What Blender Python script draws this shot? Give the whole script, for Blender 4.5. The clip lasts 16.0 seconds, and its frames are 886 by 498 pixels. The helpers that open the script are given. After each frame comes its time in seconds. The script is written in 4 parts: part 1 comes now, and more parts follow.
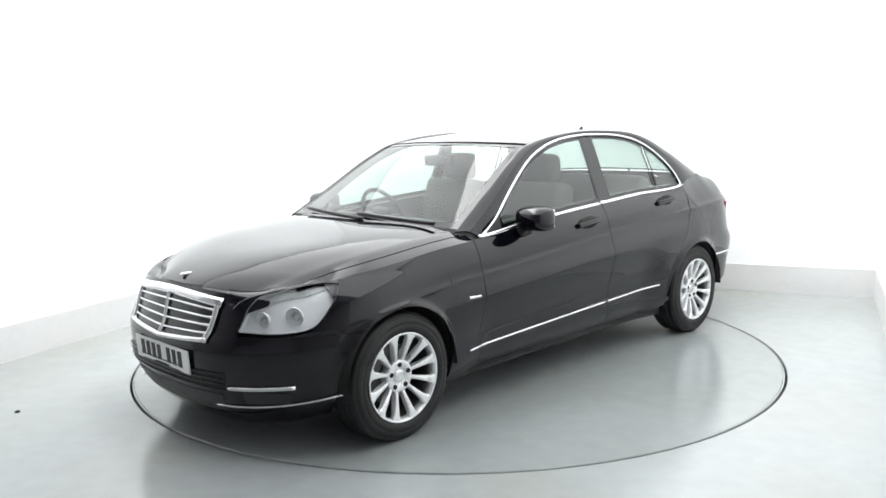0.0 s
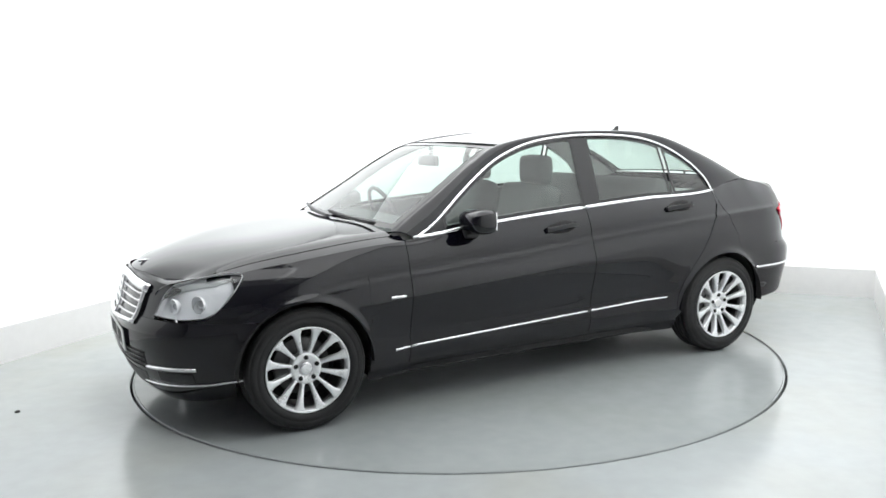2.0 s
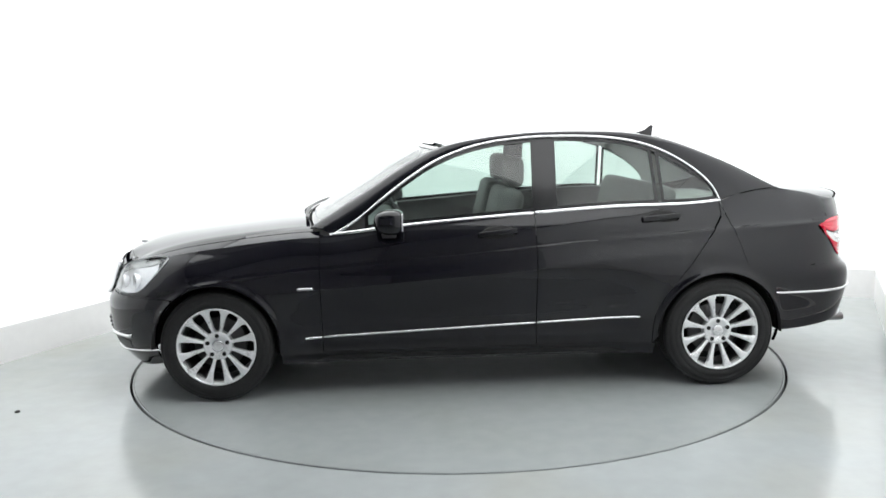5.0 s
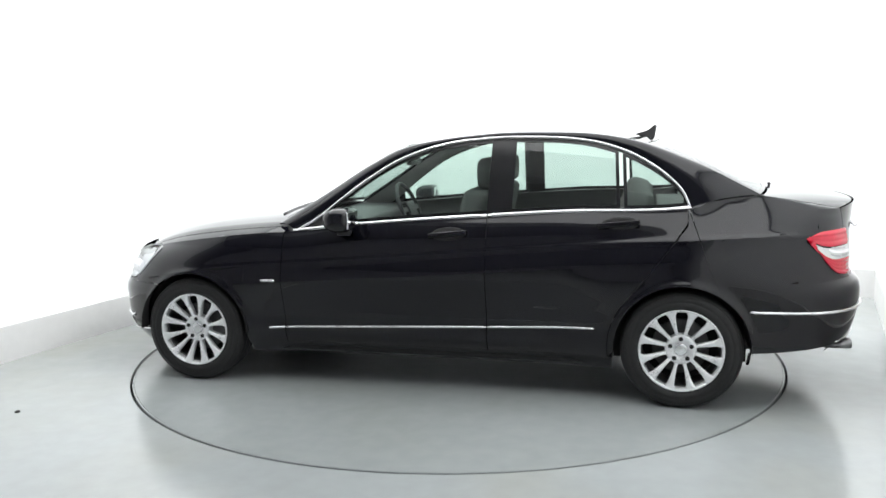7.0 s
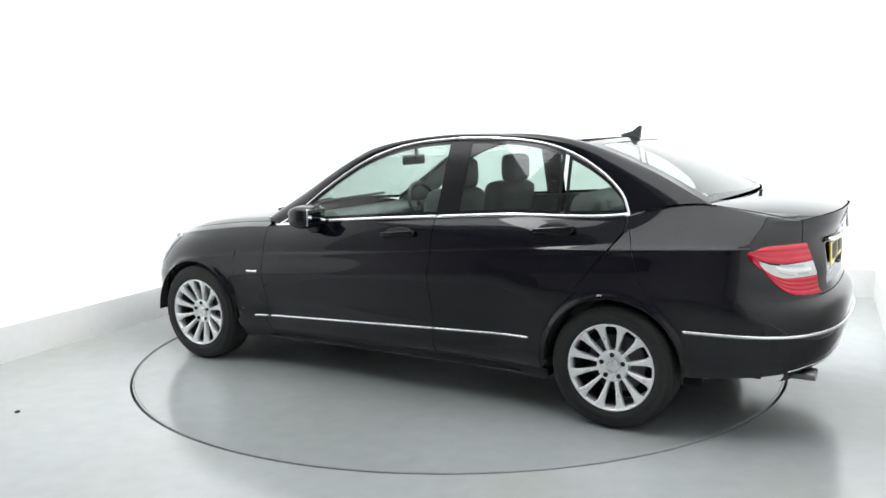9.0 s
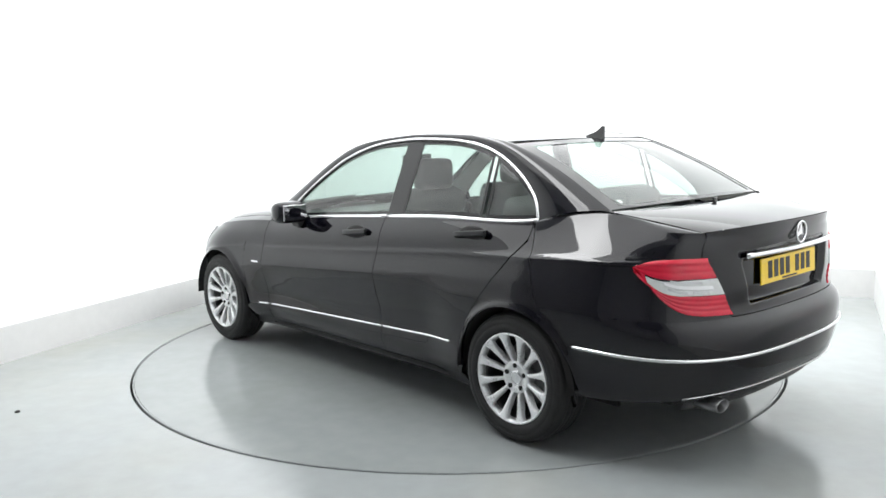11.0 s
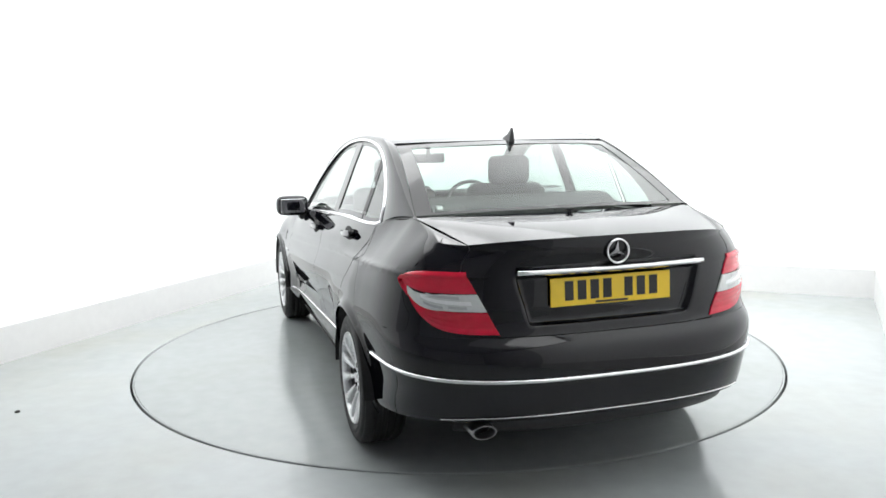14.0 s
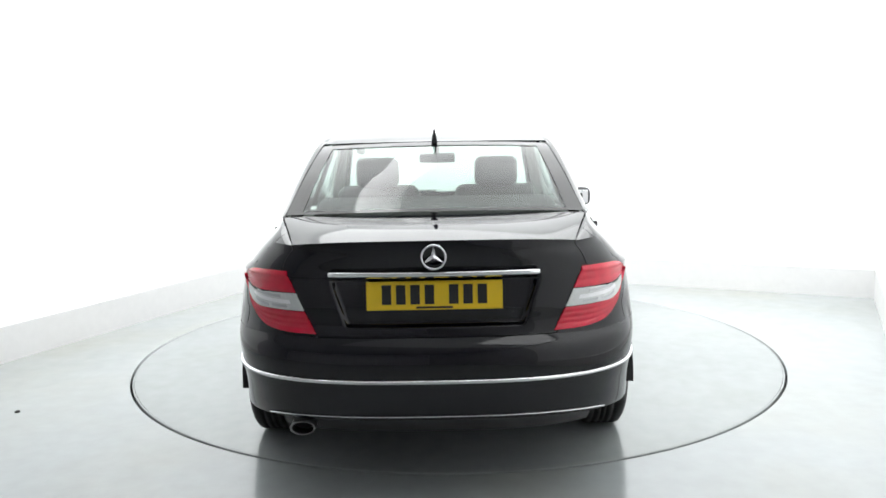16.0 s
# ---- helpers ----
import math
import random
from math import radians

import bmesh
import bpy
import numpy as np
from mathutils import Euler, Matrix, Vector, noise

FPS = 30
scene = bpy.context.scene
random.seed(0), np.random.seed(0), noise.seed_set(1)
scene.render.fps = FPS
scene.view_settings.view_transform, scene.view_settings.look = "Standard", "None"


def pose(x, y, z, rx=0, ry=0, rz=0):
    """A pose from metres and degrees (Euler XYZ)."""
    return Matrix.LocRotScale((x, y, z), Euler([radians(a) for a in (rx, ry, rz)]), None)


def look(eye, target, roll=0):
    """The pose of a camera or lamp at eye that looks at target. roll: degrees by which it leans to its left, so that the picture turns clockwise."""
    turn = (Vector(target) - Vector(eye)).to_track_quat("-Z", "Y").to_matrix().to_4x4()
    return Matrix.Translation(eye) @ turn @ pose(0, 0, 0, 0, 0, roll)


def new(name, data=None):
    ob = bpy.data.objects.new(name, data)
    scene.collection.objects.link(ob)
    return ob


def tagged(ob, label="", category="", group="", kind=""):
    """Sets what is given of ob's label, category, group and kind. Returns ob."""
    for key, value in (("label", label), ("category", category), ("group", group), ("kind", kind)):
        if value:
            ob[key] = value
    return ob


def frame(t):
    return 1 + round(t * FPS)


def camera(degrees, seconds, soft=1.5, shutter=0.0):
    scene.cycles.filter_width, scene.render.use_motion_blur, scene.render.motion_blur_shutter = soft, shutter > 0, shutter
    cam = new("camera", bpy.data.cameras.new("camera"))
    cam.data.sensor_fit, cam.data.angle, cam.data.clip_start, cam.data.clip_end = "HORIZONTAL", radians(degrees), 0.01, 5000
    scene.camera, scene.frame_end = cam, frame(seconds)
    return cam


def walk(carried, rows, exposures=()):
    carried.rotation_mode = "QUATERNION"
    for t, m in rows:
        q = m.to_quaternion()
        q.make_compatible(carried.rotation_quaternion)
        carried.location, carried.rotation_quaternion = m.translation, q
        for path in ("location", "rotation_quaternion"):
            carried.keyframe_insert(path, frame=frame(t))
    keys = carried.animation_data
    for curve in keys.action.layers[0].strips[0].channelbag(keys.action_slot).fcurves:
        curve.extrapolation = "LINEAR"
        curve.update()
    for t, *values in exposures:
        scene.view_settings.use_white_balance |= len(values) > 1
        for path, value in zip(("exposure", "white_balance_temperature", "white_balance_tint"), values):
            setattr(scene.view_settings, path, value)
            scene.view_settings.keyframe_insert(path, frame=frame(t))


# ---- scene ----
# ---------------------------------------------------------------- camera
cam = camera(56.6, 16.0, soft=1.6)
EYE, AIM, LEAN = (0.0, -5.357, 1.450), (-0.0781, 0.0845, 0.6535), -1.087
walk(cam, [(0.0, look(EYE, AIM, LEAN)), (16.0, look(EYE, AIM, LEAN))])
scene.view_settings.exposure = 0.0

# ---------------------------------------------------------------- light
world = bpy.data.worlds.new("world")
scene.world = world
world.use_nodes = True
world.node_tree.nodes["Background"].inputs[0].default_value = (0.8, 0.9, 1.0, 1)
world.node_tree.nodes["Background"].inputs[1].default_value = 0.02

ACROSS, ALONG = Vector((0.917, -0.398, 0)), Vector((0.398, 0.917, 0))   # the studio's two directions


def at_room(a, b, z):
    """A place in the studio: a metres towards the east wall, b towards the north wall."""
    return ACROSS * a + ALONG * b + Vector((0, 0, z))


def unseen_softbox(a, b, z, wide, deep, watts, tilt=0.0, turn=0.0, spread=180, tone=(0.985, 0.995, 1.0)):
    """An unseen soft lamp added under the ceiling; tilt leans it towards the wall that turn names."""
    lamp = bpy.data.lights.new("unseen_softbox", "AREA")
    lamp.shape, lamp.size, lamp.size_y, lamp.energy, lamp.color = "RECTANGLE", wide, deep, watts, tone
    lamp.spread = radians(spread)
    ob = new("unseen_softbox", lamp)
    ob.matrix_world = Matrix.Translation(at_room(a, b, z)) @ pose(0, 0, 0, 0, 0, -23.5 + turn) @ pose(0, 0, 0, 0, tilt, 0)
    return ob


unseen_softbox(0.0, 0.0, 3.24, 5.15, 5.2, 172)
# three unseen strips added over the car, each brightening the middle of a wall
unseen_softbox(-0.3, -0.2, 3.1, 0.7, 5.0, 58, -64, 0, 110)
unseen_softbox(0.3, -0.2, 3.1, 0.7, 5.0, 64, -64, 180, 110)
unseen_softbox(0.0, -0.3, 3.1, 0.7, 3.6, 62, -64, 90, 110)

# ---------------------------------------------------------------- materials


def material(name, colour, rough=0.5, metal=0.0, coat=0.0, grain=0.0, scale=40.0, bump=0.0, coat_rough=0.03, spec=0.5):
    m = bpy.data.materials.new(name)
    m.use_nodes = True
    nt = m.node_tree
    b = nt.nodes["Principled BSDF"]
    b.inputs["Base Color"].default_value = (*colour, 1)
    b.inputs["Roughness"].default_value = rough
    b.inputs["Metallic"].default_value = metal
    b.inputs["Coat Weight"].default_value = coat
    b.inputs["Coat Roughness"].default_value = coat_rough
    b.inputs["Specular IOR Level"].default_value = spec
    if grain or bump:
        co = nt.nodes.new("ShaderNodeTexCoord")
        n1 = nt.nodes.new("ShaderNodeTexNoise")
        n1.inputs["Scale"].default_value, n1.inputs["Detail"].default_value = scale, 6
        n2 = nt.nodes.new("ShaderNodeTexNoise")
        n2.inputs["Scale"].default_value, n2.inputs["Detail"].default_value = scale / 14, 3
        for n in (n1, n2):
            nt.links.new(co.outputs["Object"], n.inputs["Vector"])
        mix = nt.nodes.new("ShaderNodeMath")
        mix.operation = "ADD"
        nt.links.new(n1.outputs["Fac"], mix.inputs[0])
        nt.links.new(n2.outputs["Fac"], mix.inputs[1])
        if grain:
            ramp = nt.nodes.new("ShaderNodeMapRange")
            ramp.inputs["From Min"].default_value, ramp.inputs["From Max"].default_value = 0.6, 1.4
            ramp.inputs["To Min"].default_value, ramp.inputs["To Max"].default_value = 1 - grain, 1 + grain
            nt.links.new(mix.outputs[0], ramp.inputs["Value"])
            mul = nt.nodes.new("ShaderNodeVectorMath")
            mul.operation = "SCALE"
            mul.inputs[0].default_value = colour
            nt.links.new(ramp.outputs[0], mul.inputs["Scale"])
            nt.links.new(mul.outputs[0], b.inputs["Base Color"])
            rr = nt.nodes.new("ShaderNodeMapRange")
            rr.inputs["From Min"].default_value, rr.inputs["From Max"].default_value = 0.6, 1.4
            rr.inputs["To Min"].default_value, rr.inputs["To Max"].default_value = rough * (1 - grain), min(1, rough * (1 + grain))
            nt.links.new(mix.outputs[0], rr.inputs["Value"])
            nt.links.new(rr.outputs[0], b.inputs["Roughness"])
        if bump:
            bp = nt.nodes.new("ShaderNodeBump")
            bp.inputs["Strength"].default_value, bp.inputs["Distance"].default_value = bump, 0.004
            nt.links.new(n1.outputs["Fac"], bp.inputs["Height"])
            nt.links.new(bp.outputs[0], b.inputs["Normal"])
    return m


def glass(name, tint, gloss=0.06):
    """Thin sheet glass: tinted see-through with a mirror sheen that grows at grazing angles."""
    m = bpy.data.materials.new(name)
    m.use_nodes = True
    nt = m.node_tree
    nt.nodes.remove(nt.nodes["Principled BSDF"])
    clear, sheen = nt.nodes.new("ShaderNodeBsdfTransparent"), nt.nodes.new("ShaderNodeBsdfGlossy")
    clear.inputs[0].default_value, sheen.inputs["Roughness"].default_value = (*tint, 1), 0.02
    f, mix = nt.nodes.new("ShaderNodeLayerWeight"), nt.nodes.new("ShaderNodeMixShader")
    f.inputs["Blend"].default_value = 0.5
    steep, level = nt.nodes.new("ShaderNodeMath"), nt.nodes.new("ShaderNodeMath")
    steep.operation, level.operation = "POWER", "MULTIPLY_ADD"
    steep.inputs[1].default_value = 4.0
    level.inputs[1].default_value, level.inputs[2].default_value = 0.95, gloss
    nt.links.new(f.outputs["Facing"], steep.inputs[0])
    nt.links.new(steep.outputs[0], level.inputs[0])
    nt.links.new(level.outputs[0], mix.inputs[0])
    nt.links.new(clear.outputs[0], mix.inputs[1])
    nt.links.new(sheen.outputs[0], mix.inputs[2])
    nt.links.new(mix.outputs[0], nt.nodes["Material Output"].inputs["Surface"])
    return m


PAINT = material("black car paint", (0.0022, 0.0022, 0.0046), 0.45, 0.0, 1.0, 0.0, 900, 0.0, 0.032, 0.0)
TRIM = material("black plastic", (0.016, 0.016, 0.017), 0.45, 0, 0, 0.2, 300, 0.1)
GLOSS_BLACK = material("gloss black trim", (0.008, 0.008, 0.009), 0.12)
DARK = material("dark underbody", (0.010, 0.010, 0.010), 0.8, 0, 0, 0.2, 60)
STEEL = material("sooty tail pipe steel", (0.26, 0.26, 0.265), 0.32, 1.0, 0, 0.2, 120)
CHROME = material("chrome", (0.80, 0.80, 0.81), 0.10, 1.0, 0, 0.05, 200)
ALLOY = material("silver painted alloy", (0.82, 0.83, 0.84), 0.28, 0.35, 0.5, 0.06, 150)
DISC_IRON = material("brake disc iron", (0.12, 0.12, 0.12), 0.4, 0.8, 0, 0.15, 90)
RUBBER = material("tyre rubber", (0.009, 0.009, 0.0095), 0.62, 0, 0, 0.25, 120, 0.3)
SEAT = material("grey upholstery", (0.15, 0.152, 0.148), 0.7, 0, 0, 0.2, 250, 0.3)
LINER = material("pale grey headliner", (0.42, 0.42, 0.405), 0.9, 0, 0, 0.08, 300)
SIDE_GLASS = glass("green tinted side glass", (0.62, 0.71, 0.67), 0.085)
SCREEN_GLASS = glass("windscreen glass", (0.67, 0.77, 0.73), 0.05)
LENS = glass("clear lamp cover", (0.93, 0.94, 0.95), 0.05)
RED_LENS = material("red lamp lens", (0.66, 0.008, 0.040), 0.22, 0, 0.35, 0.15, 26)
CLEAR_LENS = material("clear ribbed lamp lens", (0.62, 0.64, 0.63), 0.2, 0.0, 0.8, 0.15, 60)
REFLECTOR = material("lamp reflector", (0.86, 0.87, 0.88), 0.30, 0.12, 0, 0.06, 55)
LAMP_EYE = material("smoky projector lens", (0.58, 0.59, 0.60), 0.08, 0.3, 1.0)
PLATE_Y = material("yellow reflective plate", (0.86, 0.58, 0.014), 0.4, 0, 0.3, 0.05, 200)
PLATE_W = material("white reflective plate", (0.88, 0.88, 0.87), 0.4, 0, 0.3, 0.05, 200)
FRIT = material("black glazed border", (0.006, 0.006, 0.007), 0.06, 0, 0, 0.0, 40, 0.0, 0.03, 0.5)
INK = material("black plate ink", (0.015, 0.015, 0.015), 0.5)
FLOOR = material("pale grey painted floor", (0.372, 0.396, 0.398), 0.17, 0, 0.0, 0.07, 9, 0.006, 0.03, 0.75)
DISC = material("pale grey painted turntable", (0.315, 0.336, 0.339), 0.16, 0, 0.0, 0.07, 10, 0.006, 0.03, 0.75)
WALL = material("white studio wall paint", (0.86, 0.87, 0.87), 0.6, 0, 0, 0.015, 5, 0.02)
SKIRT = material("off-white skirting board", (0.66, 0.66, 0.654), 0.5, 0, 0, 0.04, 18, 0.05)
BACK = material("grey of the unseen rear walls", (0.52, 0.52, 0.54), 0.9, 0, 0, 0.1, 30)
GREY = material("grey of the unseen rear ceiling", (0.48, 0.48, 0.49), 0.8, 0, 0, 0.05, 12)


def stained(m, warm, size):
    """Wide faint stains: the paint turns towards a warmer tone in patches."""
    nt = m.node_tree
    b = nt.nodes["Principled BSDF"]
    src = b.inputs["Base Color"].links[0].from_socket
    co, n, r, mix = (nt.nodes.new(k) for k in ("ShaderNodeTexCoord", "ShaderNodeTexNoise", "ShaderNodeMapRange", "ShaderNodeMix"))
    mix.data_type, mix.blend_type = "RGBA", "MULTIPLY"
    n.inputs["Scale"].default_value, n.inputs["Detail"].default_value = size, 4
    r.inputs["From Min"].default_value, r.inputs["From Max"].default_value = 0.45, 0.72
    nt.links.new(co.outputs["Object"], n.inputs["Vector"])
    nt.links.new(n.outputs["Fac"], r.inputs["Value"])
    nt.links.new(r.outputs[0], mix.inputs[0])
    nt.links.new(src, mix.inputs[6])
    mix.inputs[7].default_value = (*warm, 1)
    nt.links.new(mix.outputs[2], b.inputs["Base Color"])


stained(FLOOR, (1.0, 0.965, 0.90), 0.9)
stained(DISC, (0.95, 0.95, 0.92), 1.1)
GAP = material("dark joint", (0.02, 0.02, 0.02), 0.9)

# ---------------------------------------------------------------- mesh helpers


def mesh(name, verts, faces, mat, parent=None, label="", smooth=True):
    me = bpy.data.meshes.new(name)
    me.from_pydata([tuple(v) for v in verts], [], faces)
    me.materials.append(mat)
    if smooth:
        me.polygons.foreach_set("use_smooth", [True] * len(me.polygons))
    me.update()
    ob = new(name, me)
    ob.parent = parent
    return tagged(ob, label) if label else ob


def part(name, bm, mat, parent, label="", smooth=False):
    me = bpy.data.meshes.new(name)
    bm.normal_update()
    bm.to_mesh(me)
    bm.free()
    me.materials.append(mat)
    if smooth:
        me.polygons.foreach_set("use_smooth", [True] * len(me.polygons))
    ob = new(name, me)
    ob.parent = parent
    return tagged(ob, label) if label else ob


def box(bm, cx, cy, cz, sx, sy, sz, bevel=0.0, m=None):
    r = bmesh.ops.create_cube(bm, size=1)
    bmesh.ops.scale(bm, vec=(sx, sy, sz), verts=r["verts"])
    if bevel:
        edges = list({e for v in r["verts"] for e in v.link_edges})
        r2 = bmesh.ops.bevel(bm, geom=edges, offset=bevel, segments=3, affect="EDGES", profile=0.6)
        vs = list({v for f in r2["faces"] for v in f.verts} | {v for v in r["verts"] if v.is_valid})
    else:
        vs = r["verts"]
    bmesh.ops.transform(bm, matrix=Matrix.Translation((cx, cy, cz)) @ (m or Matrix()), verts=vs)
    return vs


def line(*pts):
    """A smooth curve through (position, value) pairs."""
    xs, ys = np.array([p[0] for p in pts], float), np.array([p[1] for p in pts], float)
    order = np.argsort(xs)
    xs, ys = xs[order], ys[order]
    dy = np.diff(ys) / np.diff(xs)
    tan = np.concatenate([[dy[0]], (dy[:-1] + dy[1:]) / 2, [dy[-1]]])
    for i in range(1, len(xs) - 1):
        if dy[i - 1] * dy[i] <= 0:
            tan[i] = 0

    def f(x):
        x = min(max(x, xs[0]), xs[-1])
        i = min(int(np.searchsorted(xs, x, "right")) - 1, len(xs) - 2)
        h = xs[i + 1] - xs[i]
        s = (x - xs[i]) / h
        return float((2 * s**3 - 3 * s**2 + 1) * ys[i] + (s**3 - 2 * s**2 + s) * h * tan[i] + (3 * s**2 - 2 * s**3) * ys[i + 1] + (s**3 - s**2) * h * tan[i + 1])
    return f


class Shell:
    """Collects grids of points into one mesh, each grid with a turned-in edge."""

    def __init__(self):
        self.v, self.f, self.sharp = [], [], []

    def grid(self, fn, nu, nv, edge=0.012, side=1, sides="lrbt", flip=False):
        P = np.array([[fn(i / nu, j / nv) for j in range(nv + 1)] for i in range(nu + 1)], float)
        P[:, :, 1] *= side
        du, dv = np.gradient(P, axis=0), np.gradient(P, axis=1)
        turn = -side if flip else side
        N = np.cross(du, dv) * turn
        N /= np.maximum(np.linalg.norm(N, axis=2, keepdims=True), 1e-9)
        base = len(self.v)
        self.v += [tuple(p) for p in P.reshape(-1, 3)]
        at = lambda i, j: base + i * (nv + 1) + j
        quad = lambda a, b, c, d: self.f.append((a, b, c, d) if turn > 0 else (d, c, b, a))
        for i in range(nu):
            for j in range(nv):
                quad(at(i, j), at(i + 1, j), at(i + 1, j + 1), at(i, j + 1))
        if edge:
            rims = []
            if "b" in sides:
                rims.append([(i, 0) for i in range(nu + 1)])
            if "t" in sides:
                rims.append([(i, nv) for i in range(nu, -1, -1)])
            if "l" in sides:
                rims.append([(0, j) for j in range(nv, -1, -1)])
            if "r" in sides:
                rims.append([(nu, j) for j in range(nv + 1)])
            for rim in rims:
                b = len(self.v)
                self.v += [tuple(P[i, j] - N[i, j] * edge) for i, j in rim]
                for k in range(len(rim) - 1):
                    p, q = at(*rim[k]), at(*rim[k + 1])
                    quad(p, b + k, b + k + 1, q)
                    self.sharp.append((min(p, q), max(p, q)))
        return self

    def make(self, name, mat, parent, label=""):
        ob = mesh(name, self.v, self.f, mat, parent, label)
        if self.sharp:
            rims = set(self.sharp)
            for e in ob.data.edges:
                p, q = e.vertices
                if (min(p, q), max(p, q)) in rims:
                    e.use_edge_sharp = True
        return ob


def ribbon(path, normals, wide, proud, name, mat, parent, label="", closed=False):
    """A raised strip of half-round section along a path of points with outward normals."""
    n = len(path)
    v, f = [], []
    for i in range(n):
        p = Vector(path[i])
        a, b = Vector(path[(i - 1) % n if closed else max(i - 1, 0)]), Vector(path[(i + 1) % n if closed else min(i + 1, n - 1)])
        t = (b - a).normalized()
        out = Vector(normals[i]).normalized()
        across = out.cross(t).normalized()
        for k in range(7):
            ang = math.pi * k / 6
            v.append(p + across * math.cos(ang) * wide / 2 + out * math.sin(ang) * proud)
    for i in range(n if closed else n - 1):
        for k in range(6):
            a, b = i * 7 + k, ((i + 1) % n) * 7 + k
            f.append((a, a + 1, b + 1, b))
    if not closed:
        f += [tuple(range(6, -1, -1)), tuple((n - 1) * 7 + k for k in range(7))]
    return mesh(name, v, f, mat, parent, label)


def lathe(profile, steps, name, mat, parent, label="", closed=False):
    """Turns (radius, y) pairs round the y axis."""
    v, f, m = [], [], len(profile)
    for i in range(steps):
        a = 2 * math.pi * i / steps
        v += [(r * math.cos(a), y, r * math.sin(a)) for r, y in profile]
    for i in range(steps):
        j = (i + 1) % steps
        for k in range(m if closed else m - 1):
            l = (k + 1) % m
            f.append((i * m + k, j * m + k, j * m + l, i * m + l))
    return mesh(name, v, f, mat, parent, label)


# ---------------------------------------------------------------- the studio
WEST, EAST, NORTH, SOUTH, HIGH = -2.63, 2.66, 2.62, -6.6, 3.3
SET = -3.2                     # the white set ends here; behind it unseen grey surfaces are added
TABLE_R = 2.035


def slab(name, corners, z0, z1, mat, label, category):
    v = [(c.x, c.y, z0) for c in corners] + [(c.x, c.y, z1) for c in corners]
    n = len(corners)
    f = [tuple(range(n - 1, -1, -1)), tuple(range(n, 2 * n))] + [(i, (i + 1) % n, n + (i + 1) % n, n + i) for i in range(n)]
    return tagged(mesh(name, v, f, mat, smooth=False), label, category, kind="structure")


def studio():
    # floor with a round opening for the turntable
    rim, v, f = 128, [], []
    for i in range(rim):
        a = 2 * math.pi * i / rim
        d = ACROSS * math.cos(a) + ALONG * math.sin(a)
        reach = min((EAST if math.cos(a) > 0 else -WEST) / max(abs(math.cos(a)), 1e-6), 2.5 / max(abs(math.sin(a)), 1e-6))
        p, q = d * (TABLE_R + 0.013), d * reach
        v += [(p.x, p.y, -0.05), (p.x, p.y, -0.004), (p.x * 1.002, p.y * 1.002, 0), (q.x, q.y, 0)]
    for i in range(rim):
        a, b = 4 * i, 4 * ((i + 1) % rim)
        f += [(a, b, b + 1, a + 1), (a + 1, b + 1, b + 2, a + 2), (a + 2, b + 2, b + 3, a + 3)]
    corners = [(WEST, -2.5), (EAST, -2.5), (EAST, SOUTH), (WEST, SOUTH), (WEST, 2.5), (EAST, 2.5), (EAST, NORTH), (WEST, NORTH)]
    k = len(v)
    v += [tuple(at_room(a, b, 0)) for a, b in corners]
    f += [(k, k + 3, k + 2, k + 1), (k + 4, k + 5, k + 6, k + 7)]
    # the four corners of the square round the opening
    v2 = len(v)
    for a0, b0 in ((EAST, 2.5), (WEST, 2.5), (WEST, -2.5), (EAST, -2.5)):
        v.append(tuple(at_room(a0, b0, 0)))
    for c in range(4):
        p = Vector(v[v2 + c])
        best = None
        for i in range(rim):
            q, r = Vector(v[4 * i + 3]), Vector(v[4 * ((i + 1) % rim) + 3])
            turn = abs((q - p).normalized().dot((r - p).normalized()))
            if turn < 0.5 and (p - q).length < 0.3 and (p - r).length < 0.3:
                best = i
        if best is not None:
            f.append((4 * best + 3, 4 * ((best + 1) % rim) + 3, v2 + c))
    fl = mesh("floor", v, f, FLOOR, smooth=False)
    tagged(fl, "pale grey painted studio floor with a satin sheen", "floor", kind="structure")
    pit = bmesh.new()
    bmesh.ops.create_cone(pit, cap_ends=True, segments=96, radius1=TABLE_R + 0.06, radius2=TABLE_R + 0.06, depth=0.02)
    bmesh.ops.translate(pit, vec=(0, 0, -0.09), verts=pit.verts)
    tagged(part("turntable_pit", pit, GAP, None), "dark pit under the turntable joint", "pit", kind="structure")

    t = 0.12
    P = lambda a, b: at_room(a, b, 0)
    slab("wall_west", [P(WEST - t, SET), P(WEST, SET), P(WEST, NORTH + t), P(WEST - t, NORTH + t)], -0.05, HIGH, WALL, "plain white painted studio wall, brightly lit", "wall")
    slab("wall_north", [P(WEST, NORTH), P(EAST, NORTH), P(EAST, NORTH + t), P(WEST, NORTH + t)], -0.05, HIGH, WALL, "plain white painted studio wall, brightly lit", "wall")
    slab("wall_east", [P(EAST, SET), P(EAST + t, SET), P(EAST + t, NORTH + t), P(EAST, NORTH + t)], -0.05, HIGH, WALL, "plain white painted studio wall, brightly lit", "wall")
    # unseen rear walls and ceiling, added grey to dim what the car reflects
    slab("wall_south", [P(WEST - t, SOUTH - t), P(EAST + t, SOUTH - t), P(EAST + t, SOUTH), P(WEST - t, SOUTH)], -0.05, HIGH, BACK, "unseen grey wall added behind the camera to dim reflections", "wall")
    for name, a0, a1 in (("wall_west_rear", WEST - t, WEST), ("wall_east_rear", EAST, EAST + t)):
        slab(name, [P(a0, SOUTH), P(a1, SOUTH), P(a1, SET), P(a0, SET)], -0.05, HIGH, BACK, "unseen grey wall added behind the camera to dim reflections", "wall")
